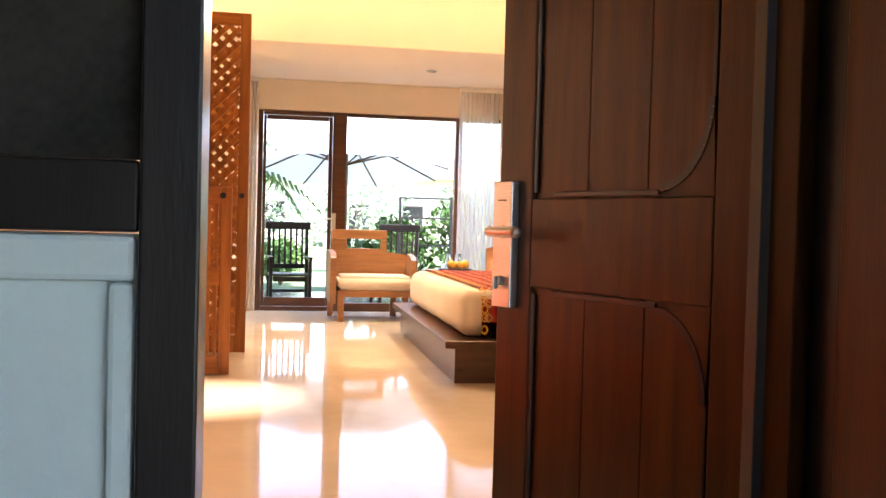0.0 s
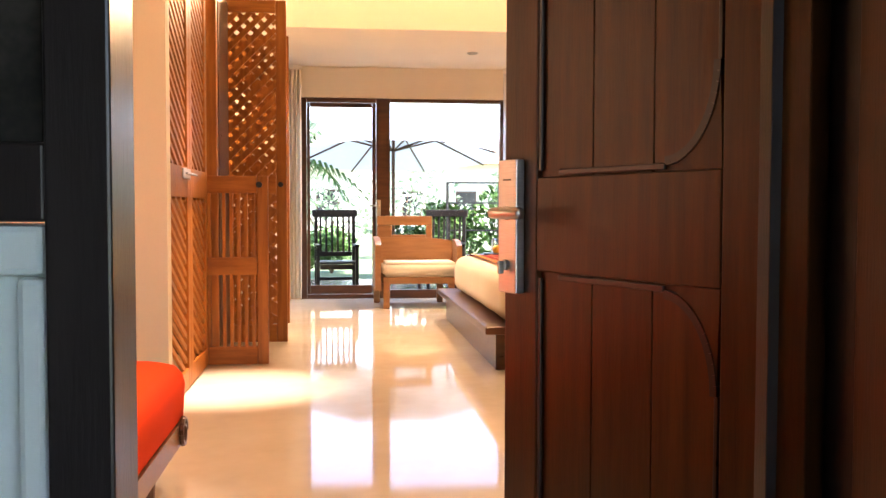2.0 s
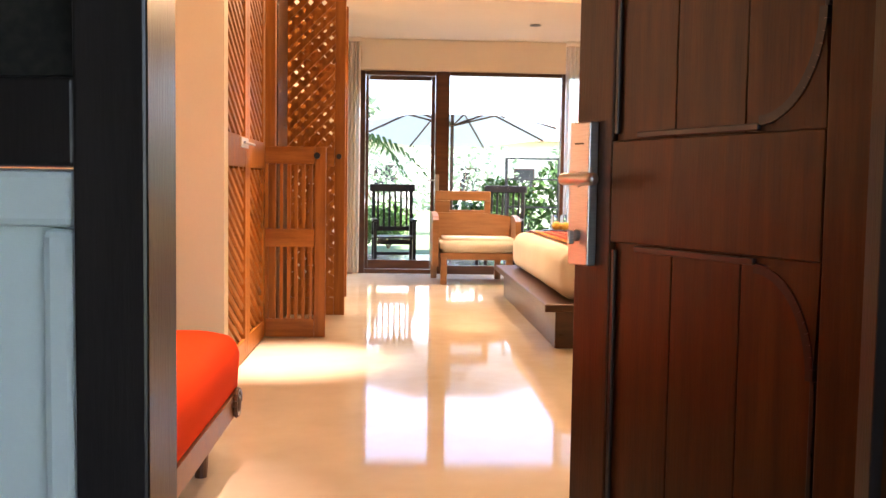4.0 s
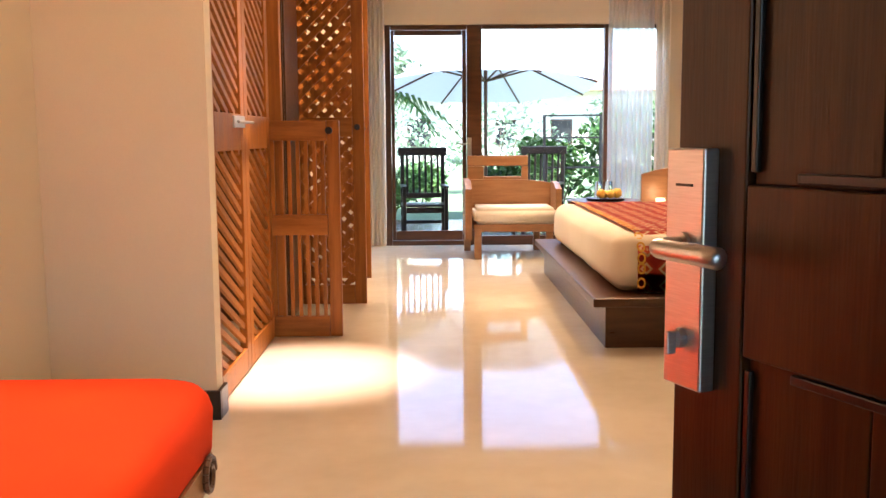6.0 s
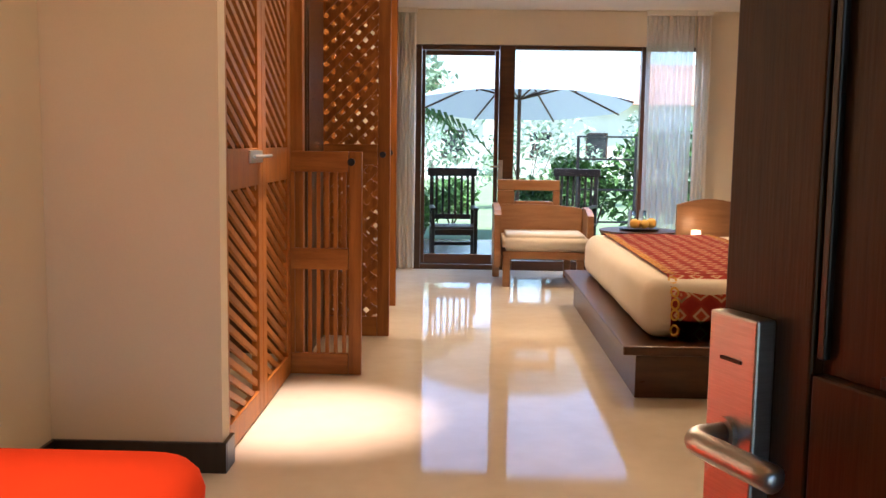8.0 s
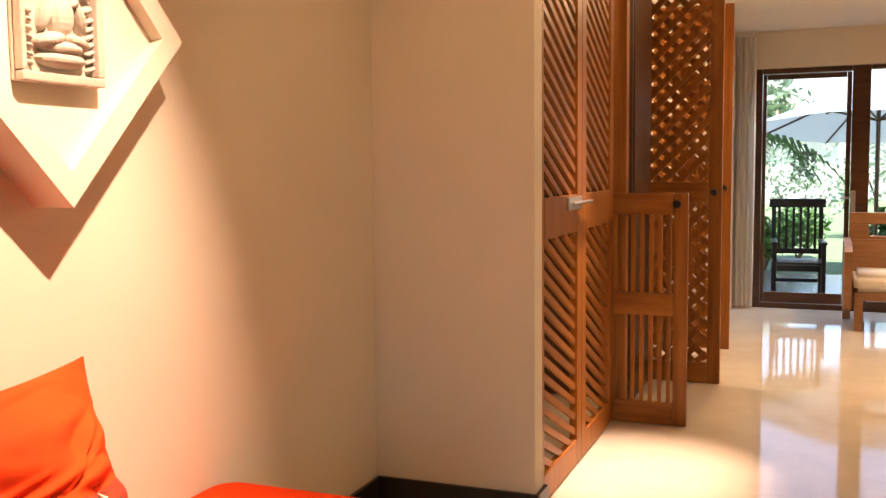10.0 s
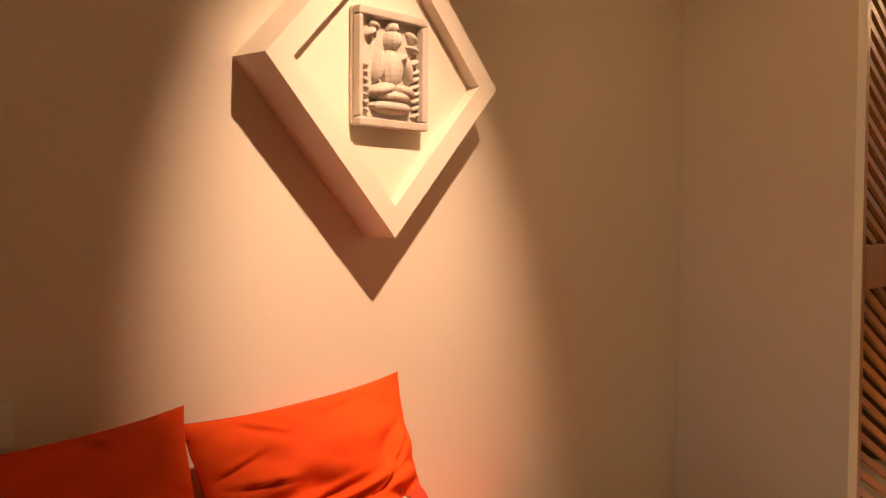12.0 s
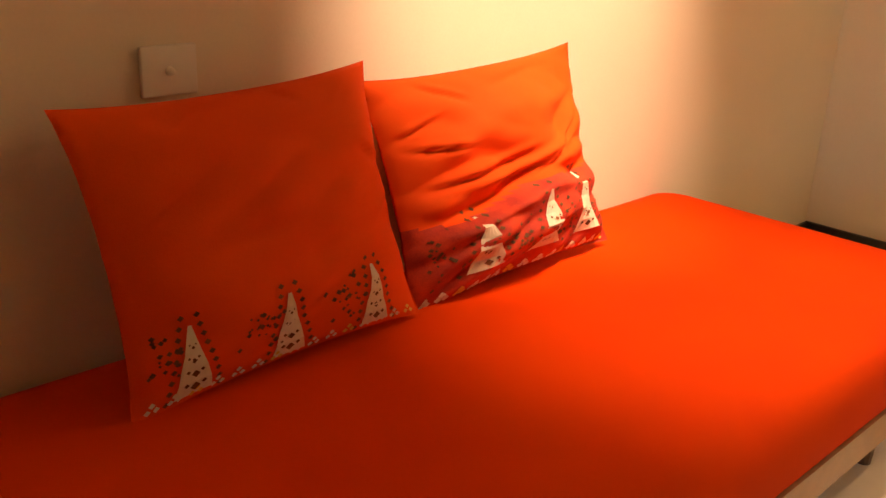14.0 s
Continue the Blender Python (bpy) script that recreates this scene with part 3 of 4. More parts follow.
for xa in (2.42, 3.24):
    for j, ((ya, za), (yb, zb)) in enumerate(zip(prof, prof[1:])):
        steps = max(1, round(math.hypot(yb - ya, zb - za) / 0.075))
        for k in range(steps):
            f = (k + 0.5) / steps
            c = Vector((xa, ya + (yb - ya) * f, za + (zb - za) * f))
            d = Vector((0, yb - ya, zb - za)).normalized()
            out_ = Vector((1, 0, 0)).cross(d)
            e = bmesh.new()
            ring_o = [e.verts.new(c + out_ * 0.008 + Vector((math.cos(a), 0, 0)) * 0.026 + d * math.sin(a) * 0.034) for a in [q / 12 * math.tau for q in range(12)]]
            ring_i = [e.verts.new(c + out_ * 0.008 + Vector((math.cos(a), 0, 0)) * 0.015 + d * math.sin(a) * 0.021) for a in [q / 12 * math.tau for q in range(12)]]
            for q in range(12):
                e.faces.new((ring_o[q], ring_o[(q + 1) % 12], ring_i[(q + 1) % 12], ring_i[q]))
            part("border_ring", e, YELLOW, runner)

for px, py in ((3.95, 7.75), (3.95, 9.0)):
    p = thing("bed_pillow", "white pillow at the head of the bed", "pillow", group="bed pillows")
    q = box(px - 0.25, py - 0.35, 0.625, px + 0.25, py + 0.35, 0.80)
    bmesh.ops.bevel(q, geom=list(q.edges), offset=0.08, segments=4, affect="EDGES")
    part("cover", q, LINEN, p, smooth=True)

# ---- armchair by the window ----
ac = thing("armchair", "light brown wooden armchair with white seat cushion", "armchair")
for x, y in ((1.66, 10.93), (2.38, 10.98), (1.58, 11.62), (2.32, 11.62)):
    part("leg", box(x - 0.035, y - 0.035, 0.0, x + 0.035, y + 0.035, 0.30, 0.006), CHAIRWOOD, ac)
part("seat_frame", box(1.62, 10.90, 0.27, 2.44, 11.66, 0.345, 0.006), CHAIRWOOD, ac)
cu = box(1.62, 10.88, 0.348, 2.45, 11.55, 0.505)
bmesh.ops.bevel(cu, geom=list(cu.edges), offset=0.035, segments=4, affect="EDGES")
part("seat_cushion", cu, LINEN, ac, "white seat cushion", True)
pts = [(1.62, 0.348), (2.52, 0.348), (2.53, 0.70), (2.40, 0.735), (2.2, 0.755), (1.9, 0.762), (1.62, 0.76)]
part("back_panel", prism(pts, "y", 11.56, 11.62), CHAIRWOOD, ac)
pts = [(10.86, 0.20), (11.66, 0.20), (11.66, 0.77), (11.2, 0.765), (10.95, 0.74), (10.86, 0.70)]
part("arm_panel", prism(pts, "x", 1.535, 1.60), CHAIRWOOD, ac)
pts = [(11.10, 0.348), (11.555, 0.348), (11.555, 0.74), (11.3, 0.73), (11.12, 0.68)]
part("arm_panel", prism(pts, "x", 2.46, 2.52), CHAIRWOOD, ac)
part("head_rail", box(1.585, 11.64, 0.90, 2.23, 11.69, 1.01, 0.008), CHAIRWOOD, ac)
part("head_post", box(1.585, 11.64, 0.34, 1.76, 11.69, 0.898, 0.006), CHAIRWOOD, ac)
part("head_post", box(2.16, 11.64, 0.34, 2.23, 11.69, 0.898, 0.006), CHAIRWOOD, ac)
part("lower_rail", box(1.762, 11.64, 0.70, 2.158, 11.69, 0.79, 0.006), CHAIRWOOD, ac)

# ---- side table with tray, bedside lamp ----
tb = thing("side_table", "dark brown oval side table beyond the bed", "side table")
tt = bmesh.new()
bmesh.ops.create_cone(tt, cap_ends=True, segments=40, radius1=0.34, radius2=0.36, depth=0.05, matrix=Matrix.Translation((2.86, 10.6, 0.575)))
part("tabletop", tt, BROWN, tb)
dr = bmesh.new()
bmesh.ops.create_cone(dr, cap_ends=True, segments=40, radius1=0.26, radius2=0.32, depth=0.546, matrix=Matrix.Translation((2.86, 10.6, 0.273)))
part("drum", dr, BROWN, tb)
tray = thing("tray", "dark tray on the side table", "tray")
tr = bmesh.new()
bmesh.ops.create_cone(tr, cap_ends=True, segments=32, radius1=0.17, radius2=0.19, depth=0.022, matrix=Matrix.Translation((2.86, 10.55, 0.613)))
part("dish", tr, BLACKWOOD, tray)
for gx, gy in ((2.80, 10.60), (2.90, 10.62)):
    g = thing("drinking_glass", "clear upturned drinking glass on the tray", "glass", group="glasses on the tray")
    part("bowl", rod((gx, gy, 0.625), (gx, gy, 0.78), 0.04, 16, 0.033), GLASS, g, smooth=True)
for k, (gx, gy, rr) in enumerate(((2.80, 10.46, 0.045), (2.89, 10.45, 0.042), (2.96, 10.50, 0.048), (2.85, 10.50, 0.038))):
    f = thing("fruit", "ripe yellow fruit on the tray", "fruit", group="fruit on the tray")
    part("flesh", ball((gx, gy, 0.624 + rr), rr, 1.0), FRUIT, f, smooth=True)
ns = thing("night_table", "light brown wooden bedside table with a raised back", "bedside table")
part("body", box(3.16, 10.05, 0.0, 3.75, 10.40, 0.52, 0.006), CHAIRWOOD, ns)
part("back", prism([(3.16, 0.523), (3.75, 0.523)] + [(3.75 - 0.59 * k / 10, 0.82 + 0.09 * math.sin(math.pi * (0.12 + 0.76 * (1 - k / 10)))) for k in range(11)], "y", 10.36, 10.40), CHAIRWOOD, ns)
bl = thing("bedside_lamp", "small lit bedside lamp with a warm shade", "lamp")
part("base", rod((3.30, 10.2, 0.522), (3.30, 10.2, 0.56), 0.05, 16), STEEL, bl)
part("shade", rod((3.30, 10.2, 0.562), (3.30, 10.2, 0.64), 0.05, 20, 0.04), SHADE, bl, "glowing cream shade", True)

# ---- daybed ----
db = thing("daybed", "orange covered daybed on a pale wooden frame", "daybed")
X0, X1, Y0, Y1 = -0.45, 0.545, 1.98, 4.43
mm = bmesh.new()
out = []
for cx, cy, a0, rad in ((X1 - 0.16, Y0 + 0.16, -90, 0.16), (X1 - 0.16, Y1 - 0.16, 0, 0.16), (X0 + 0.08, Y1 - 0.08, 90, 0.08), (X0 + 0.08, Y0 + 0.08, 180, 0.08)):
    for k in range(7):
        f = radians(a0 + 15 * k)
        out.append((cx + rad * math.cos(f), cy + rad * math.sin(f)))
rings = []
for z, inset in ((0.285, 0.012), (0.30, 0.0), (0.42, -0.006), (0.46, 0.004), (0.485, 0.022), (0.497, 0.055), (0.50, 0.12)):
    cx, cy = (X0 + X1) / 2, (Y0 + Y1) / 2
    rings.append([mm.verts.new((cx + (x - cx) * (1 - inset / 0.48), cy + (y - cy) * (1 - inset / 1.19), z)) for x, y in out])
for a, b in zip(rings, rings[1:]):
    for i in range(len(out)):
        j = (i + 1) % len(out)
        mm.faces.new((a[i], a[j], b[j], b[i]))
mm.faces.new(rings[0][::-1])
mm.faces.new(rings[-1])
part("mattress", mm, ORANGE, db, "thick mattress in a fitted orange cotton cover", True)
fp = [(x * 1.0, y) for x, y in out]
part("frame", prism(fp, "z", 0.20, 0.283), CHAIRWOOD, db, "pale wooden frame with rounded corners")
for x, y in ((0.44, 4.12), (0.44, 2.2), (-0.32, 4.2), (-0.32, 2.2)):
    part("leg", rod((x, y, 0.0), (x, y, 0.199), 0.022, 12, 0.034), BROWN, db)
orn = bmesh.new()
for a in range(22):
    f, g = a / 21 * 2.6 * math.pi, (a + 1) / 21 * 2.6 * math.pi
    if a < 21:
        rod((0.557, 4.20 + (0.06 - 0.0016 * a) * math.cos(f), 0.25 + (0.06 - 0.0016 * a) * math.sin(f)), (0.557, 4.20 + (0.0584 - 0.0016 * a) * math.cos(g), 0.25 + (0.0584 - 0.0016 * a) * math.sin(g)), 0.010, 6, bm=orn)
part("carved_scroll", orn, BROWN, db, "small dark carved scroll")


def pillow(label, wide, high, thick, spread, folded):
    """A stuffed square pillow standing on its printed border; local x across, z up, -y its face."""
    p = tagged(new("throw_pillow"), label, "pillow", "pillows on the daybed")
    n = 72 if folded else 52
    # creases: middle u, middle v, slope, half length, half width, depth
    creases = ((-0.30, 0.02, 0.12, 0.55, 0.030, 0.016), (0.10, -0.06, 0.20, 0.60, 0.032, 0.018), (-0.62, 0.30, -0.15, 0.30, 0.026, 0.013), (-0.70, 0.52, 0.30, 0.24, 0.024, 0.010),
               (0.66, 0.16, 0.85, 0.32, 0.034, 0.015), (0.80, 0.34, 1.10, 0.26, 0.030, 0.010), (-0.42, 0.78, -0.60, 0.22, 0.030, 0.010), (0.45, -0.02, 0.35, 0.40, 0.024, 0.012)) if folded else (
               (0.78, 0.86, 0.9, 0.16, 0.030, 0.010), (0.28, 0.90, -0.8, 0.12, 0.028, 0.009), (-0.30, 0.88, 0.5, 0.20, 0.04, 0.007), (0.86, 0.30, -0.6, 0.16, 0.034, 0.008), (0.88, -0.10, 0.7, 0.14, 0.03, 0.007))

    def border(u):
        return (-0.22 + 0.10 * u + 0.05 * math.sin(5 * u + 1)) if folded else -0.42

    def shape(i, j, side):
        u, v = i / n * 2 - 1, j / n * 2 - 1
        edge = max(0.0, (1 - abs(u) ** 2.4) * (1 - abs(v) ** 2.4)) ** 0.6
        pull = (1 - 0.085 * (1 - abs(v) ** 2.5) * abs(u) ** 2, 1 - 0.07 * (1 - abs(u) ** 2.5) * abs(v) ** 2)
        d = side * thick * edge * (0.5 + 0.07 * noise.noise(Vector((u * 1.7, v * 1.7, spread))))
        if side < 0:
            w1 = noise.noise(Vector((u * 0.9 + v * 0.8, v * 3.0 - u * 1.3, spread + 5)))
            w2 = noise.noise(Vector((u * 3.0 - v, v * 5 + u * 2, spread + 9)))
            amp = (0.030 if folded else 0.010) * (0.35 + edge)
            d += amp * (1 - abs(w1) * 2.4) * (1.2 - 0.5 * v) * 0.6 + 0.4 * amp * w2
            for cu_, cv_, sl, hl, hw, dp in creases:
                along = max(0.0, 1 - ((u - cu_) / hl) ** 2)
                off = (v - cv_ - sl * (u - cu_) - 0.10 * (u - cu_) ** 2) / hw
                d += dp * along * (math.exp(-off * off) - 0.9 * math.exp(-(off - 1.7) ** 2)) * min(1.0, edge * 2.5)
            if folded:
                t = (border(u) - v) / 0.10
                d -= 0.060 * max(0.0, min(1.0, t)) * (1 - max(0.0, (-0.55 - v) / 0.45)) * (1 - u * u)
                d += 0.020 * math.exp(-((v - border(u) - 0.06) / 0.07) ** 2) * (1 - u ** 4)
        return Vector((u * wide / 2 * pull[0], d, (v * pull[1] + 1) * high / 2 + 0.006))

    bm = bmesh.new()
    for side in (-1, 1):
        g = [[bm.verts.new(shape(i, j, side)) for i in range(n + 1)] for j in range(n + 1)]
        for j in range(n):
            for i in range(n):
                f = bm.faces.new((g[j][i], g[j][i + 1], g[j + 1][i + 1], g[j + 1][i]))
                f.material_index = 1 if folded and (j + 0.5) / n * 2 - 1 < border(i / n * 2 - 1) else 0
    bmesh.ops.remove_doubles(bm, verts=bm.verts, dist=0.0008)
    cover = part("cover", bm, ORANGE2, p, smooth=True)
    cover.data.materials.append(BATIK)

    def patch(name, corners, mat, lift):
        b = bmesh.new()
        k = 5
        rows = []
        (a0, a1, b1, b0) = corners
        for q in range(k + 1):
            t = q / k
            l0 = (a0[0] + (b0[0] - a0[0]) * t, a0[1] + (b0[1] - a0[1]) * t)
            r0 = (a1[0] + (b1[0] - a1[0]) * t, a1[1] + (b1[1] - a1[1]) * t)
            row = []
            for w_ in range(k + 1):
                u, v = l0[0] + (r0[0] - l0[0]) * w_ / k, l0[1] + (r0[1] - l0[1]) * w_ / k
                row.append(b.verts.new(shape((u + 1) / 2 * n, (v + 1) / 2 * n, -1) + Vector((0, -lift, 0))))
            rows.append(row)
        for q in range(k):
            for w_ in range(k):
                b.faces.new((rows[q][w_], rows[q][w_ + 1], rows[q + 1][w_ + 1], rows[q + 1][w_]))
        return part(name, b, mat, p)

    def lozenge(name, u, v, r, mat, lift):
        patch(name, ((u - r, v), (u, v - r), (u + r, v), (u, v + r)), mat, lift)

    rnd = random.Random(int(spread * 10))
    for c in ((-0.66, -0.05, 0.59) if not folded else (-0.45, 0.12, 0.64)):
        base, h = (-0.95, -0.47) if not folded else (-0.80, -0.27 + 0.10 * c)
        wd = 0.15 if folded else 0.115
        patch("printed_motif", ((c - wd, base), (c + wd, base), (c + 0.010, h), (c - 0.010, h)), CREAMCLOTH, 0.0035)
        for q in range(4):
            f = 0.12 + q * 0.19
            lozenge("motif_flower", c, base + (h - base) * f, 0.034 * (1.05 - f), OLIVE, 0.005)
            for sg in (-1, 1):
                lozenge("motif_leaf", c + sg * wd * 0.5 * (1 - f), base + (h - base) * f + 0.02, 0.017 * (1.1 - f), OLIVE, 0.005)
        for q in range(9):
            f = q / 8
            for sg in (-1, 1):
                lozenge("printed_dot", c + sg * (wd * (1 - f) + 0.045), base + (h + 0.06 - base) * f, 0.020, OLIVE, 0.003)
    for c in ((-0.83, -0.24, 0.36) if not folded else (-0.80, -0.17, 0.38, 0.84)):
        for q in range(26):
            u, v = c + rnd.gauss(0, 0.07), (-0.66 if not folded else -0.58) + rnd.gauss(0, 0.10)
            if abs(u) < 0.93 and v > -0.85:
                lozenge("printed_sprig", u, v, rnd.uniform(0.009, 0.022), OLIVE, 0.003)
    for k in range(15):
        u = -0.90 + k * 0.128
        mat = YELLOW if k % 4 == 2 else CREAMCLOTH
        for dx, dz in ((-0.025, 0), (0.025, 0), (0, 0.035)):
            lozenge("border_motif", u + dx, -0.945 + dz, 0.028 if folded else 0.02, mat, 0.0035)
    return p


# each leans back on the alcove wall and faces +x
pillow("large orange pillow with a batik border leaning on the wall", 0.675, 0.55, 0.17, 0.7, False).matrix_basis = Matrix.Translation((-0.175, 2.735, 0.494)) @ Matrix.Rotation(radians(90), 4, "Z") @ Matrix.Rotation(radians(-19), 4, "X") @ Matrix.Rotation(radians(-2), 4, "Y")
pillow("orange pillow with a folded batik border leaning on the wall", 0.70, 0.53, 0.17, 2.3, True).matrix_basis = Matrix.Translation((-0.205, 3.425, 0.494)) @ Matrix.Rotation(radians(88), 4, "Z") @ Matrix.Rotation(radians(-19), 4, "X") @ Matrix.Rotation(radians(-3), 4, "Y")

sw = thing("light_switch", "white plastic switch plate on the alcove wall", "switch")
part("plate", box(-0.4545, 2.598, 0.985, -0.443, 2.713, 1.080, 0.003), PLASTIC, sw)
part("button", rod((-0.4428, 2.655, 1.032), (-0.430, 2.655, 1.032), 0.009, 16, 0.006), PLASTIC, sw, "small round push button", True)

# ---- diamond niche with a carved plaque ----
nic = thing("diamond_niche", "white plaster diamond frame standing out from the wall", "wall niche")
CY, CZ, R = 3.695, 1.83, 0.44


def diamond(r):
    return [(CY - r, CZ), (CY, CZ - r), (CY + r, CZ), (CY, CZ + r)]


part("backing", prism(diamond(R - 0.08), "x", -0.4545, -0.368), PLASTER, nic)
for k in range(4):
    o, i = diamond(R), diamond(R - 0.085)
    a, b = k, (k + 1) % 4
    part("rim", prism([o[a], o[b], i[b], i[a]], "x", -0.4547, -0.33), PLASTER, nic)
pq = bmesh.new()
box(-0.3675, 3.556, 1.682, -0.352, 3.82, 1.99, 0.006, bm=pq)
for y0, z0, y1, z1 in ((3.556, 1.682, 3.82, 1.704), (3.556, 1.968, 3.82, 1.99), (3.556, 1.706, 3.57, 1.966), (3.798, 1.706, 3.82, 1.966)):
    box(-0.3518, y0, z0, -0.326, y1, z1, 0.004, bm=pq)


def lump(y, z, ry, rz, d=0.022, tilt=0):
    bmesh.ops.create_uvsphere(pq, u_segments=14, v_segments=10, radius=1, matrix=Matrix.Translation((-0.350, 3.69 + (y - 3.655) * 0.88, 1.84 + (z - 1.85) * 0.88)) @ Matrix.Rotation(radians(tilt), 4, "X") @ Matrix.Diagonal((d * 1.25, ry * 0.92, rz * 0.92, 1)))


yc = 3.655
for spec in ((yc, 1.735, 0.085, 0.022, 0.03), (yc, 1.765, 0.075, 0.02, 0.034), (yc - 0.045, 1.785, 0.05, 0.02, 0.034, 15), (yc + 0.045, 1.785, 0.05, 0.02, 0.034, -15), (yc, 1.85, 0.042, 0.06, 0.03),
             (yc, 1.935, 0.028, 0.032, 0.032), (yc, 1.972, 0.02, 0.018, 0.026), (yc - 0.058, 1.855, 0.016, 0.05, 0.026, -14), (yc + 0.062, 1.855, 0.016, 0.05, 0.026, 20), (yc + 0.03, 1.885, 0.03, 0.014, 0.03, 30),
             (3.565, 1.95, 0.02, 0.012, 0.02, 40), (3.58, 1.97, 0.02, 0.01, 0.02, -30), (3.745, 1.955, 0.024, 0.012, 0.02, -40), (3.75, 1.92, 0.024, 0.01, 0.02, -20), (3.755, 1.88, 0.02, 0.01, 0.018, 30)):
    lump(*spec)
for k in range(7):
    lump(3.765, 1.72 + k * 0.022, 0.016, 0.007, 0.014, 30)
    lump(3.55, 1.72 + k * 0.022, 0.010, 0.007, 0.010, -30)
plaque = part("relief_plaque", pq, STONE, None, smooth=False)
tagged(plaque, "square carved cream stone relief of a seated figure", "plaque")

# ---- ceiling rings at the downlights and the added fill lamps ----
for x, y, z, ax, ay, az, watts, cone in SPOTS:
    dl = thing("downlight", "small round ceiling ring, unseen, placed at each downlight and fill lamp", "downlight", group="downlights")
    ring = bmesh.new()
    n = 24
    vs = [[ring.verts.new((x + rr * math.cos(k / n * math.tau), y + rr * math.sin(k / n * math.tau), zz)) for k in range(n)] for rr, zz in ((0.045, z), (0.045, z + 0.012), (0.06, z + 0.012), (0.06, z + 0.004))]
    for a in range(3):
        for k in range(n):
            ring.faces.new((vs[a][k], vs[a][(k + 1) % n], vs[a + 1][(k + 1) % n], vs[a + 1][k]))
    part("ring", ring, STEEL, dl)

# ---- terrace ----


def slat_chair(at, rz):
    c = thing("terrace_chair", "dark wooden slat-back chair standing on the terrace", "chair", at, rz, group="terrace chairs")
    for x in (-0.25, 0.25):
        part("back_leg", bar((x, 0.22, 0.0), (x, 0.30, 1.06), 0.045, 0.05), BLACKWOOD, c)
        part("front_leg", box(x - 0.022, -0.27, 0, x + 0.022, -0.22, 0.62, 0.003), BLACKWOOD, c)
        part("armrest", box(x - 0.03, -0.29, 0.622, x + 0.03, 0.25, 0.65, 0.004), BLACKWOOD, c)
    part("top_rail", box(-0.30, 0.27, 1.0, 0.30, 0.32, 1.10, 0.01), BLACKWOOD, c)
    part("low_rail", box(-0.225, 0.245, 0.48, 0.225, 0.275, 0.54, 0.003), BLACKWOOD, c)
    for k in range(6):
        x = -0.19 + k * 0.076
        part("back_slat", bar((x, 0.262, 0.54), (x, 0.295, 1.0), 0.028, 0.016), BLACKWOOD, c)
    for k in range(6):
        y = -0.24 + k * 0.085
        part("seat_slat", box(-0.27, y, 0.40, 0.27, y + 0.065, 0.425, 0.003), BLACKWOOD, c)
    part("apron", box(-0.225, -0.26, 0.33, 0.225, -0.24, 0.398, 0.002), BLACKWOOD, c)
    part("stretcher", box(-0.225, 0.225, 0.16, 0.225, 0.25, 0.20, 0.002), BLACKWOOD, c)


slat_chair((1.11, 13.05, -0.02), 4)
slat_chair((2.55, 13.5, -0.02), -20)

fence = thing("terrace_railing", "black metal railing of crossed bars round the terrace", "railing")
for x in (2.80, 3.6, 4.4, 5.2):
    part("post", box(x - 0.02, 15.0, -0.02, x + 0.02, 15.04, 1.5, 0.002), METAL, fence)
for z in (0.3, 0.75, 1.17, 1.48):
    part("bar", box(2.80, 15.01, z, 5.2, 15.03, z + 0.025), METAL, fence)

um = thing("garden_umbrella", "large pale canvas garden umbrella, open", "umbrella")
UX, UY, TOPZ, EDGEZ, UR = 2.05, 16.4, 2.62, 1.95, 1.75


def tilt(x, y, z):
    """The canopy leans: its house side is raised."""
    return (x, y, z - 0.10 * (y - UY))


part("pole", rod((UX, UY, -0.16), (UX, UY, TOPZ), 0.03, 12), BROWN, um)
cb = bmesh.new()
n = 8
tip = cb.verts.new((UX, UY, TOPZ))
rim = []
for k in range(n * 4):
    a = (k / (n * 4)) * math.tau + radians(22.5)
    ph = (k % 4) / 4
    sag = 1 - 0.05 * math.sin(ph * math.pi)
    rim.append(cb.verts.new(tilt(UX + UR * sag * math.cos(a), UY + UR * sag * math.sin(a), EDGEZ)))
for k in range(n * 4):
    cb.faces.new((tip, rim[k], rim[(k + 1) % (n * 4)]))
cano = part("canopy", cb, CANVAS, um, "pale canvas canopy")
for k in range(n):
    a = k / n * math.tau + radians(22.5)
    part("rib", rod((UX, UY, TOPZ - 0.04), tilt(UX + UR * math.cos(a), UY + UR * math.sin(a), EDGEZ - 0.02), 0.016, 6), BROWN, um)
    part("strut", rod((UX, UY, 2.05), tilt(UX + UR * 0.45 * math.cos(a), UY + UR * 0.45 * math.sin(a), 2.28), 0.016, 6), BROWN, um)


def leafy(bm, centre, r, count, size, rnd, squash=0.8):
    for _ in range(count):
        d = Vector((rnd.gauss(0, 1), rnd.gauss(0, 1), rnd.gauss(0, 1))).normalized() * r * rnd.uniform(0.35, 1.0) ** 0.6
        c = Vector(centre) + Vector((d.x, d.y, d.z * squash))
        s = size * rnd.uniform(0.6, 1.3)
        m = Euler((rnd.uniform(-1, 1), rnd.uniform(-1, 1), rnd.uniform(0, 6.3))).to_matrix()
        ps = [c + m @ Vector(q) * s for q in ((-0.5, 0, 0), (0, 0.22, 0.06), (0.55, 0, -0.08), (0, -0.22, 0.06))]
        bm.faces.new([bm.verts.new(q) for q in ps])


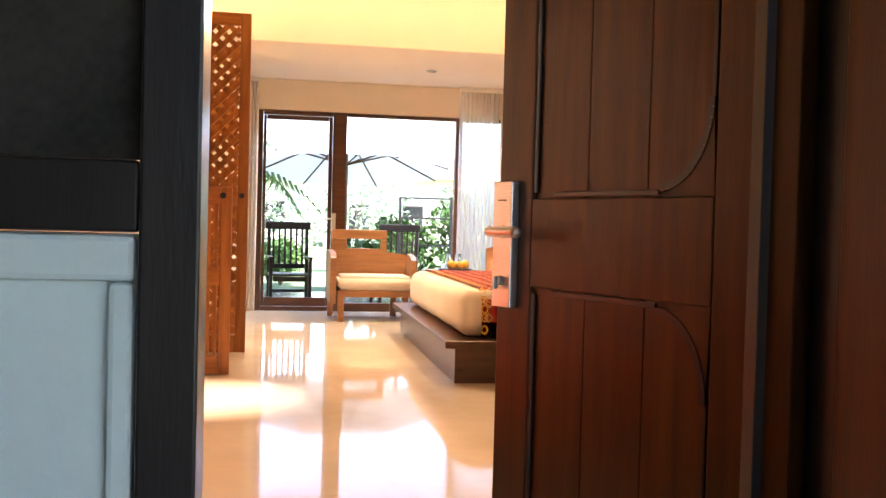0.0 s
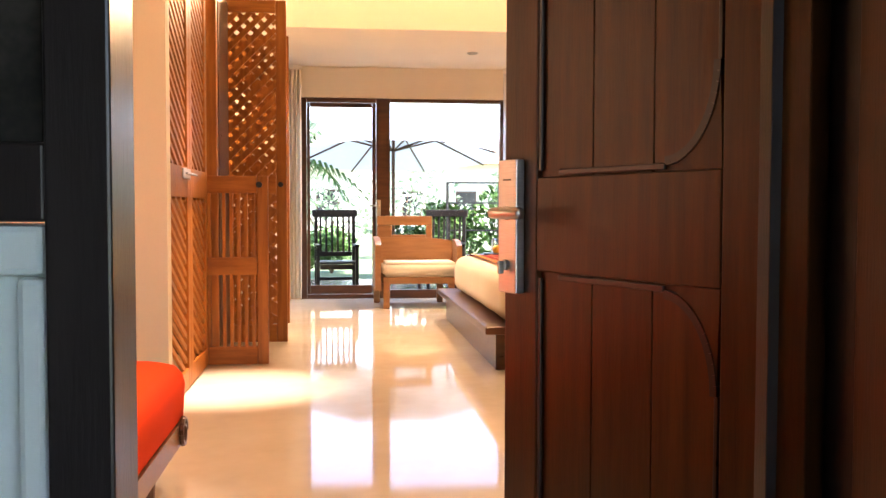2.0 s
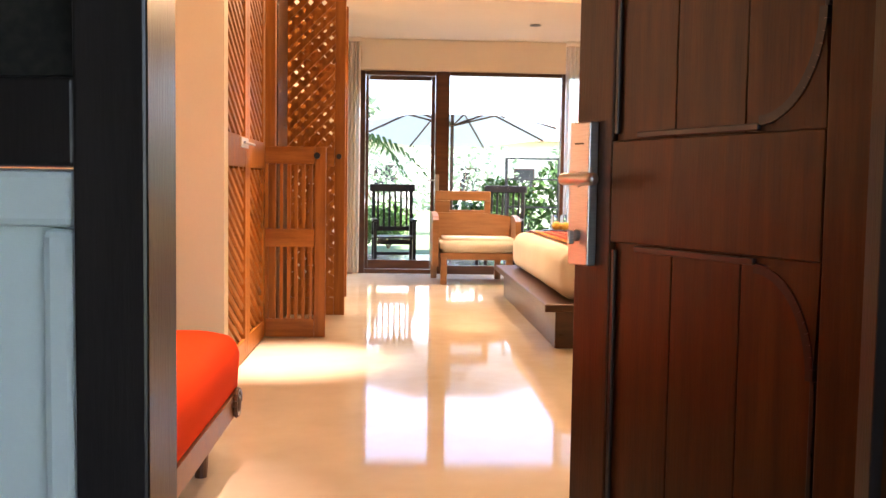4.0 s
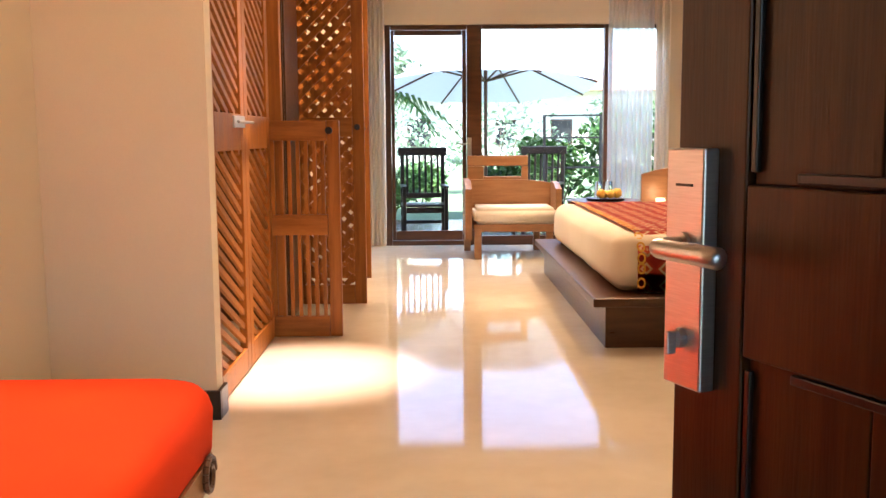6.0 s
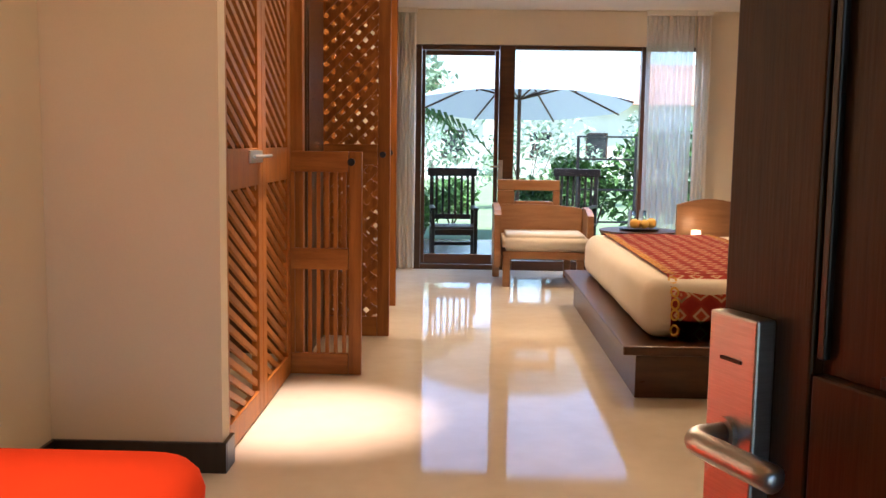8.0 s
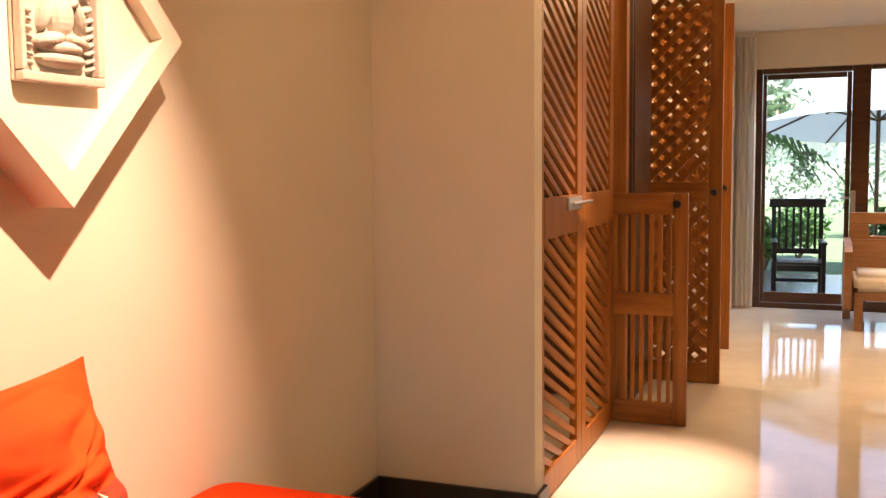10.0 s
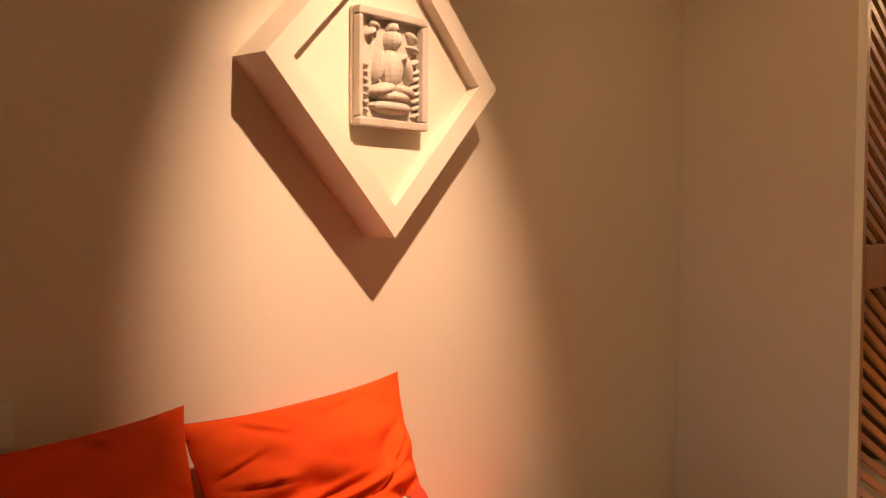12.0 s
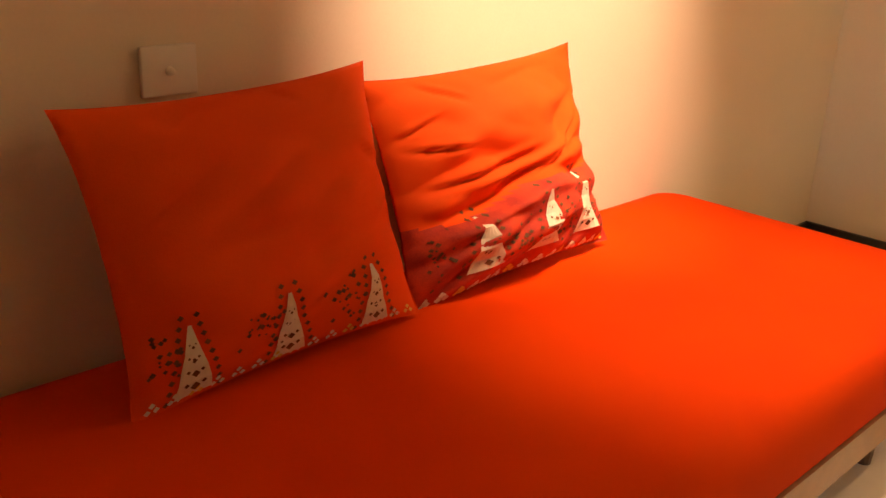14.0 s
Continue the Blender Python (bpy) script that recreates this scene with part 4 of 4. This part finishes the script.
def shrub(x, y, high, r, seed, z=-0.16, mat=LEAF):
    rnd = random.Random(seed)
    s = thing("shrub", "leafy green shrub growing beside the terrace", "shrub", group="shrubs")
    tb_ = bmesh.new()
    for k in range(5):
        a = k / 5 * math.tau
        rod((x, y, z), (x + 0.5 * r * math.cos(a), y + 0.5 * r * math.sin(a), z + high * 0.7), 0.02, 6, 0.008, bm=tb_)
    part("stems", tb_, BARK, s)
    lb = bmesh.new()
    for _ in range(9):
        leafy(lb, (x + rnd.uniform(-r, r) * 0.6, y + rnd.uniform(-r, r) * 0.6, z + high * rnd.uniform(0.35, 0.9)), r * 0.5, 70, 0.17, rnd)
    part("foliage", lb, mat, s)


for x, y, h, r, sd in ((3.1, 15.9, 1.5, 0.6, 1), (3.9, 15.6, 1.7, 0.7, 2), (4.8, 15.9, 1.9, 0.8, 3), (2.5, 17.5, 0.9, 0.5, 4), (0.2, 15.6, 1.0, 0.5, 5), (0.55, 17.2, 0.9, 0.5, 9), (1.0, 19, 0.8, 0.6, 6), (5.5, 18, 1.6, 0.8, 7), (3.4, 20, 1.1, 0.8, 8)):
    shrub(x, y, h, r, sd)


hedge = random.Random(40)
for k in range(14):
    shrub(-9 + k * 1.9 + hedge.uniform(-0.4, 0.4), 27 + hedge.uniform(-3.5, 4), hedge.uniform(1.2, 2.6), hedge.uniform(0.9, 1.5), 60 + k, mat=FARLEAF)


def palm(x, y, high, seed):
    rnd = random.Random(seed)
    p = thing("palm_tree", "slim palm with long drooping fronds", "palm")
    tk = bmesh.new()
    for k in range(6):
        rod((x + 0.02 * math.sin(k), y, -0.16 + k * high / 6), (x + 0.02 * math.sin(k + 1), y, -0.16 + (k + 1) * high / 6), 0.07 - 0.005 * k, 10, 0.065 - 0.005 * k, bm=tk)
    part("trunk", tk, BARK, p)
    for k in range(9):
        a = k / 9 * math.tau + rnd.uniform(-0.2, 0.2)
        fb = bmesh.new()
        last = None
        for s in range(14):
            t = s / 13
            c = Vector((x + math.cos(a) * 1.2 * t, y + math.sin(a) * 1.2 * t, high - 0.16 + 0.45 * t - 1.0 * t * t))
            side = Vector((-math.sin(a), math.cos(a), -0.4))
            w_ = 0.28 * math.sin(math.pi * min(1, t + 0.12)) + 0.02
            for sg in (-1, 1):
                q = c + Vector((0.12 * math.cos(a), 0.12 * math.sin(a), -0.12)) + Vector((side.x * sg, side.y * sg, side.z)) * w_
                e = c + Vector((0.05 * math.cos(a), 0.05 * math.sin(a), 0.0))
                fb.faces.new([fb.verts.new(v_) for v_ in (c, e, q)])
        part("frond", fb, LEAF, p)


palm(0.35, 16.0, 2.0, 3)


def house(x, y, w_, d_, h_, rz):
    h = thing("house", "pale rendered garden villa with a tiled hipped roof", "house", (x, y, -0.16), rz, group="villas")
    part("wall", box(-w_ / 2, 0, 0, w_ / 2, d_, h_), HOUSEWALL, h)
    rb = bmesh.new()
    o = 0.7
    c = [rb.verts.new(q) for q in ((-w_ / 2 - o, -o, h_), (w_ / 2 + o, -o, h_), (w_ / 2 + o, d_ + o, h_), (-w_ / 2 - o, d_ + o, h_))]
    t0, t1 = rb.verts.new((-w_ / 4, d_ / 2, h_ + 2.2)), rb.verts.new((w_ / 4, d_ / 2, h_ + 2.2))
    rb.faces.new(c[::-1])
    for f in ((c[0], c[1], t1, t0), (c[1], c[2], t1), (c[2], c[3], t0, t1), (c[3], c[0], t0)):
        rb.faces.new(f)
    part("roof", rb, ROOFTILE, h)
    k = -w_ / 2 + 1.2
    while k < w_ / 2 - 1:
        wn_ = part("window", box(k, -0.05, 0.9, k + 1.0, -0.004, 2.1), BROWN, h)
        part("pane", box(k + 0.06, -0.07, 0.96, k + 0.94, -0.052, 2.04), DARKTILE, wn_)
        k += 2.6


house(-6, 42, 16, 9, 3.2, 6)
house(12, 46, 18, 9, 3.4, -5)


def tree(x, y, high, seed):
    rnd = random.Random(seed)
    t = thing("tree", "broad green tree behind the villas", "tree", group="trees")
    b = rod((x, y, -0.16), (x, y, high * 0.5), 0.22, 10, 0.14)
    ends = []
    for k in range(6):
        a = k / 6 * math.tau
        e = (x + high * 0.22 * math.cos(a), y + high * 0.22 * math.sin(a), high * rnd.uniform(0.65, 0.85))
        rod((x, y, high * 0.42), e, 0.09, 6, 0.03, bm=b)
        ends.append(e)
    part("trunk", b, BARK, t)
    lb = bmesh.new()
    for e in ends + [(x, y, high * 0.9)]:
        leafy(lb, e, high * 0.2, 260, 0.5, rnd)
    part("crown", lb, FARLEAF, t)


for x, y, h, sd in ((-1.5, 37, 5.0, 11), (-12, 34, 7, 1), (15, 34, 6.5, 3), (-2, 62, 7, 4), (22, 52, 9, 6), (-18, 50, 9, 7)):
    tree(x, y, h, sd)
